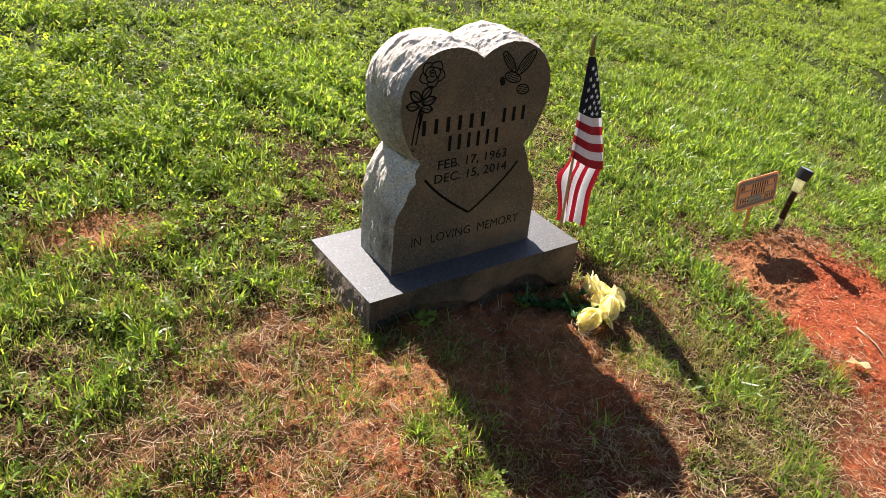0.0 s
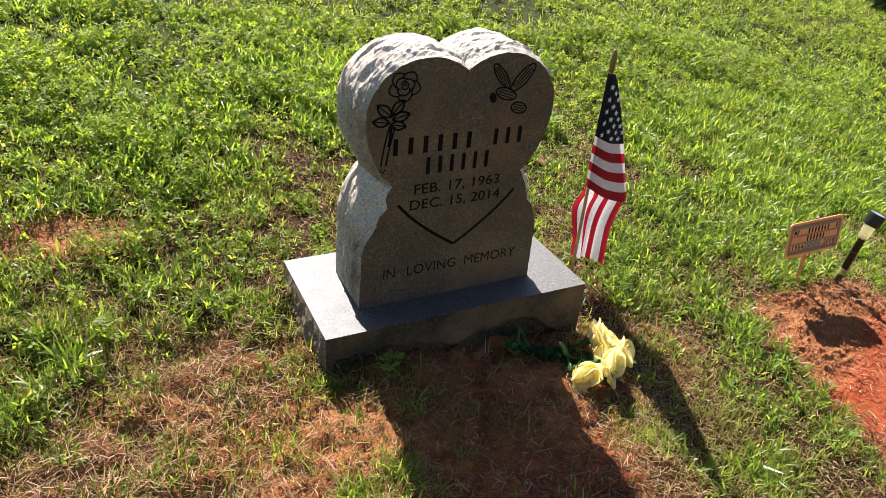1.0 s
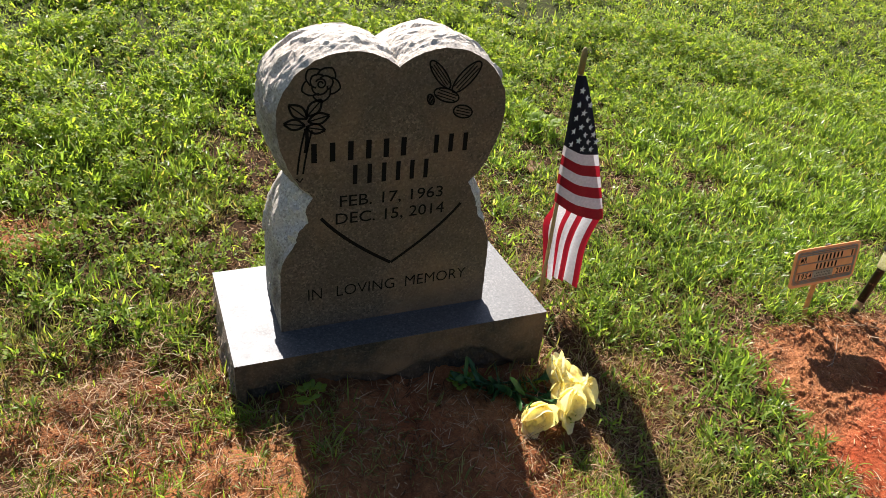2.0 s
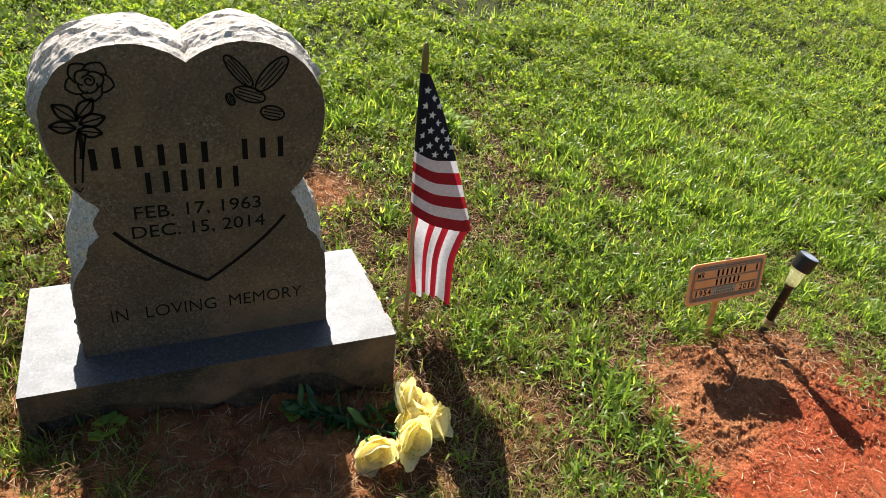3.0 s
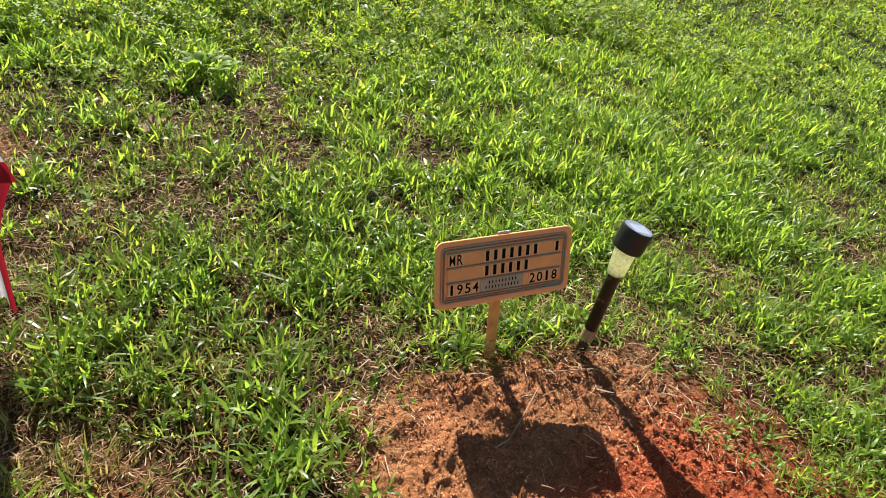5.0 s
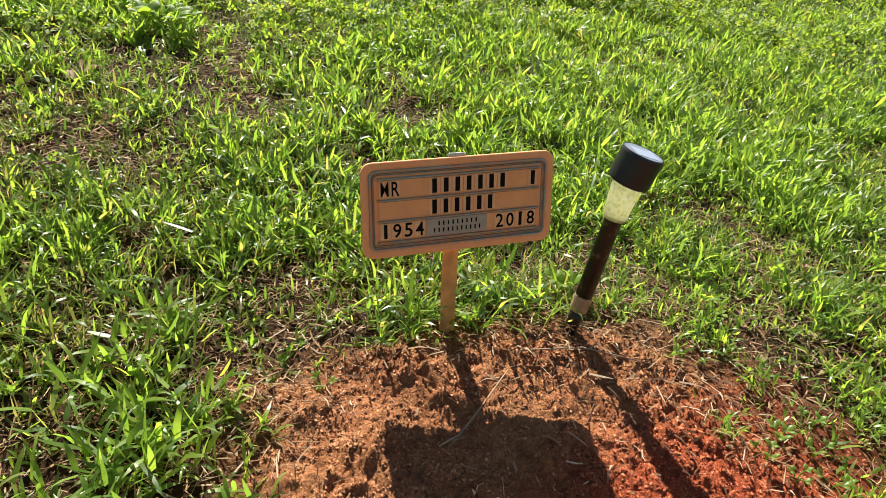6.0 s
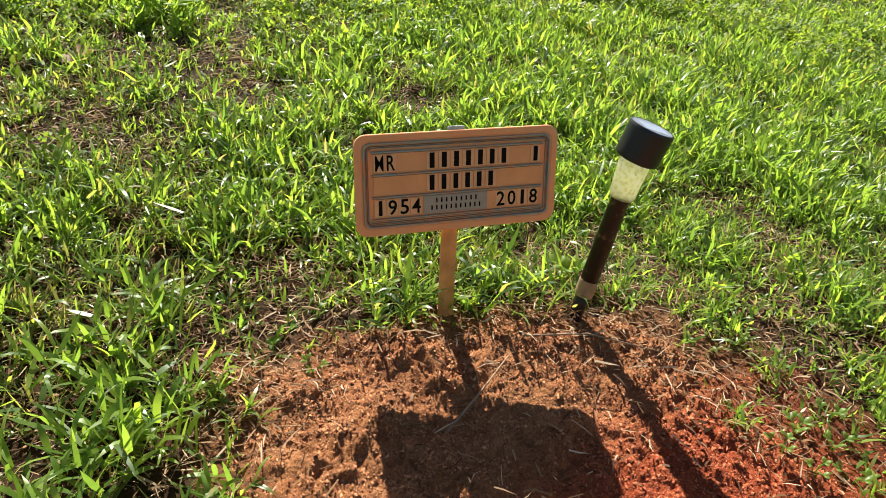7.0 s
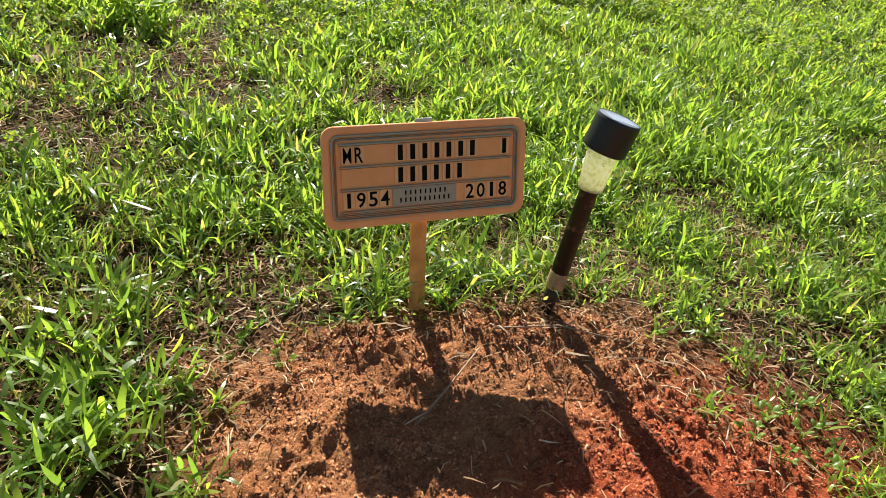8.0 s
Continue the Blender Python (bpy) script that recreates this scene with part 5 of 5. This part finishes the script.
n = len(cx)
r = 0.0007 + 0.0017 * rng.random(n) ** 3
corner = rng.uniform(0, 6.283, n)[:, None] + np.arange(4)[None] * 1.571 + rng.normal(0, 0.4, (n, 4))
out = r[:, None] * rng.uniform(0.6, 1.5, (n, 4))
low = np.stack([out * np.cos(corner), out * np.sin(corner), r[:, None] * rng.uniform(-0.9, 0.1, (n, 4))], -1)
high = np.stack([rng.normal(0, 0.45, n) * r, rng.normal(0, 0.45, n) * r, r * rng.uniform(0.35, 0.9, n)], -1)[:, None]
v = np.concatenate([low, high], 1) + np.stack([cx, cy, ground_z(cx, cy)], -1)[:, None]
tris = np.array([(0, 1, 4), (1, 2, 4), (2, 3, 4), (3, 0, 4)])
red = np.repeat(red_mask(cx, cy), 5)
M_CLOD, t, p = material("red_clay_crumb")
crumb_att = t.nodes.new("ShaderNodeVertexColor")
crumb_att.layer_name = "cover"
crumb_red = crumb_att.outputs["Color"]
crumb_rand = t.nodes.new("ShaderNodeNewGeometry").outputs["Random Per Island"]
wire(t, mix(t, crumb_red, ramp(t, crumb_rand, (0.0, (0.149, 0.052, 0.021)), (0.5, (0.343, 0.128, 0.052)), (1.0, (0.579, 0.268, 0.119))), ramp(t, crumb_rand, (0.0, (0.193, 0.041, 0.016)), (0.5, (0.384, 0.088, 0.031)), (1.0, (0.536, 0.176, 0.072)))), p.inputs["Base Color"])
p.inputs["Roughness"].default_value = 0.95
clods = sheet("clay_crumbs", v.reshape(-1, 3), [(5 * np.arange(n)[:, None, None] + tris[None]).reshape(-1, 3)], M_CLOD)
clods.data.color_attributes.new("cover", "FLOAT_COLOR", "POINT").data.foreach_set("color", np.repeat(red.astype(np.float32), 4))
tagged(clods, "loose crumbs of red clay on bare soil", "soil", kind="stuff")


# ---- fallen leaves, twigs, far box ----
def fallen_leaf(x, y, size, turn, mat, label):
    bm = bmesh.new()
    centre = bm.verts.new((0, 0, 0.006))
    ring = []
    for k in range(15):
        a = 2 * math.pi * k / 15
        r = size * (0.62 + 0.38 * math.cos(2.5 * a) ** 2)
        ring.append(bm.verts.new((r * math.cos(a), 0.72 * r * math.sin(a), 0.004 + 0.35 * size * math.sin(1.5 * a) ** 2)))
    for k in range(15):
        bm.faces.new((centre, ring[k], ring[(k + 1) % 15]))
    leaf = empty("fallen_leaf", pose(x, y, gz(x, y) + 0.008, 8, -12, turn), label, "leaf", "fallen leaves")
    part("blade", bm, mat, leaf, "", True)
    bm = bmesh.new()
    tube(bm, [(-size * 0.6, 0, 0.006), (-size * 1.3, 0.004, 0.003), (-size * 2.0, 0.0, -0.004)], 0.0013, 5, 0.6)
    part("leaf_stalk", bm, M_TWIG, leaf)


fallen_leaf(1.195, -0.53, 0.037, 150, M_DRY, "pale yellow fallen leaf on red clay")
fallen_leaf(0.98, 0.74, 0.035, 20, M_BROWN, "curled brown fallen leaf in the grass")
fallen_leaf(1.05, 0.95, 0.034, 80, M_BROWN, "curled brown fallen leaf in the grass")


def seedling(x, y, size, count, seed, mat, label, category="weed", broad=0.75):
    """A small plant of few leaves on thin stalks."""
    rnd = random.Random(seed)
    plant = empty("weed_seedling", pose(x, y, gz(x, y)), label, category, "small weeds on bare soil")
    for k in range(count):
        a = 2 * math.pi * k / count + rnd.uniform(-0.5, 0.5)
        reach, rise = size * rnd.uniform(0.3, 0.9), size * rnd.uniform(0.5, 1.1)
        tip = Vector((reach * math.cos(a), reach * math.sin(a), rise))
        bm = bmesh.new()
        tube(bm, [(0, 0, -0.004), (0.5 * tip.x, 0.5 * tip.y, 0.7 * rise), tip], 0.0007, 5)
        stalk = part("stalk", bm, mat, plant)
        for q in range(3 if count > 2 else 1):
            bm = bmesh.new()
            way_ = Vector((math.cos(a + (q - 1) * 1.5), math.sin(a + (q - 1) * 1.5), rnd.uniform(0.1, 0.5)))
            petal(bm, Matrix.Translation(tip) @ way_.to_track_quat("Z", "Y").to_matrix().to_4x4(), size * rnd.uniform(0.45, 0.7), size * 0.62 * broad, 0.3, -0.2)
            part("leaflet", bm, mat, stalk, "", True)
    return plant


for k, (x, y, size, count) in enumerate(((1.732, -0.172, 0.02, 3), (1.765, -0.195, 0.017, 3), (1.695, -0.195, 0.016, 3), (1.756, -0.232, 0.017, 3), (1.71, -0.225, 0.014, 3), (1.253, -0.034, 0.013, 3), (1.79, -0.16, 0.016, 3))):
    seedling(x, y, size, count, 300 + k, M_GRASS, "small green clover-like seedling on red soil", broad=0.6)
seedling(1.12, 0.955, 0.06, 5, 320, M_CLOVER, "bright yellow-green leafy weed in the grass")
seedling(1.585, 0.06, 0.03, 6, 321, M_CLOVER, "yellow-green leafy weed beside the path light")
seedling(0.42, -0.035, 0.03, 4, 323, M_GRASS, "small green weed at the foot of the base")
seedling(0.12, -0.04, 0.03, 5, 324, M_GRASS, "small green weed at the foot of the base")


def twig(pts, radius, label):
    z = [Vector((x, y, gz(x, y) + up)) for x, y, up in pts]
    base_ = z[0].copy()
    bm = bmesh.new()
    tube(bm, [q - base_ for q in z], radius, 6, 0.5)
    ob = part("twig", bm, M_TWIG, None, label, True)
    ob.matrix_basis = Matrix.Translation(base_)
    tagged(ob, category="twig", group="twigs on the clay")


twig([(1.07, -0.41, 0.004), (1.12, -0.445, 0.007), (1.18, -0.51, 0.006)], 0.0042, "thin dry twig lying on red clay")
twig([(1.39, -0.42, 0.004), (1.365, -0.49, 0.008), (1.33, -0.57, 0.004)], 0.0035, "thin dry twig lying on red clay")
twig([(1.472, -0.036, 0.008), (1.545, -0.046, 0.012), (1.64, -0.078, 0.008)], 0.0012, "long thin dry stem over the soil")
twig([(1.36, -0.13, 0.003), (1.4, -0.1, 0.007), (1.45, -0.055, 0.005)], 0.0013, "thin dry grass stem on red clay")

far_box = empty("utility_box", pose(5.46, 2.95, gz(5.46, 2.95), 0, 0, -30), "low dark green plastic box standing in the grass", "box")
bm = bmesh.new()
box(bm, -0.27, 0.27, -0.19, 0.19, 0.05, 0.4, 0.015)
part("box_body", bm, M_GREENBOX, far_box)
bm = bmesh.new()
box(bm, -0.285, 0.285, -0.205, 0.205, 0.4, 0.45, 0.012)
part("box_lid", bm, M_GREENBOX, far_box)
bm = bmesh.new()
box(bm, -0.28, 0.28, -0.2, 0.2, -0.12, 0.05, 0.01)
part("box_plinth", bm, M_TUBE, far_box, "dark brown plinth")
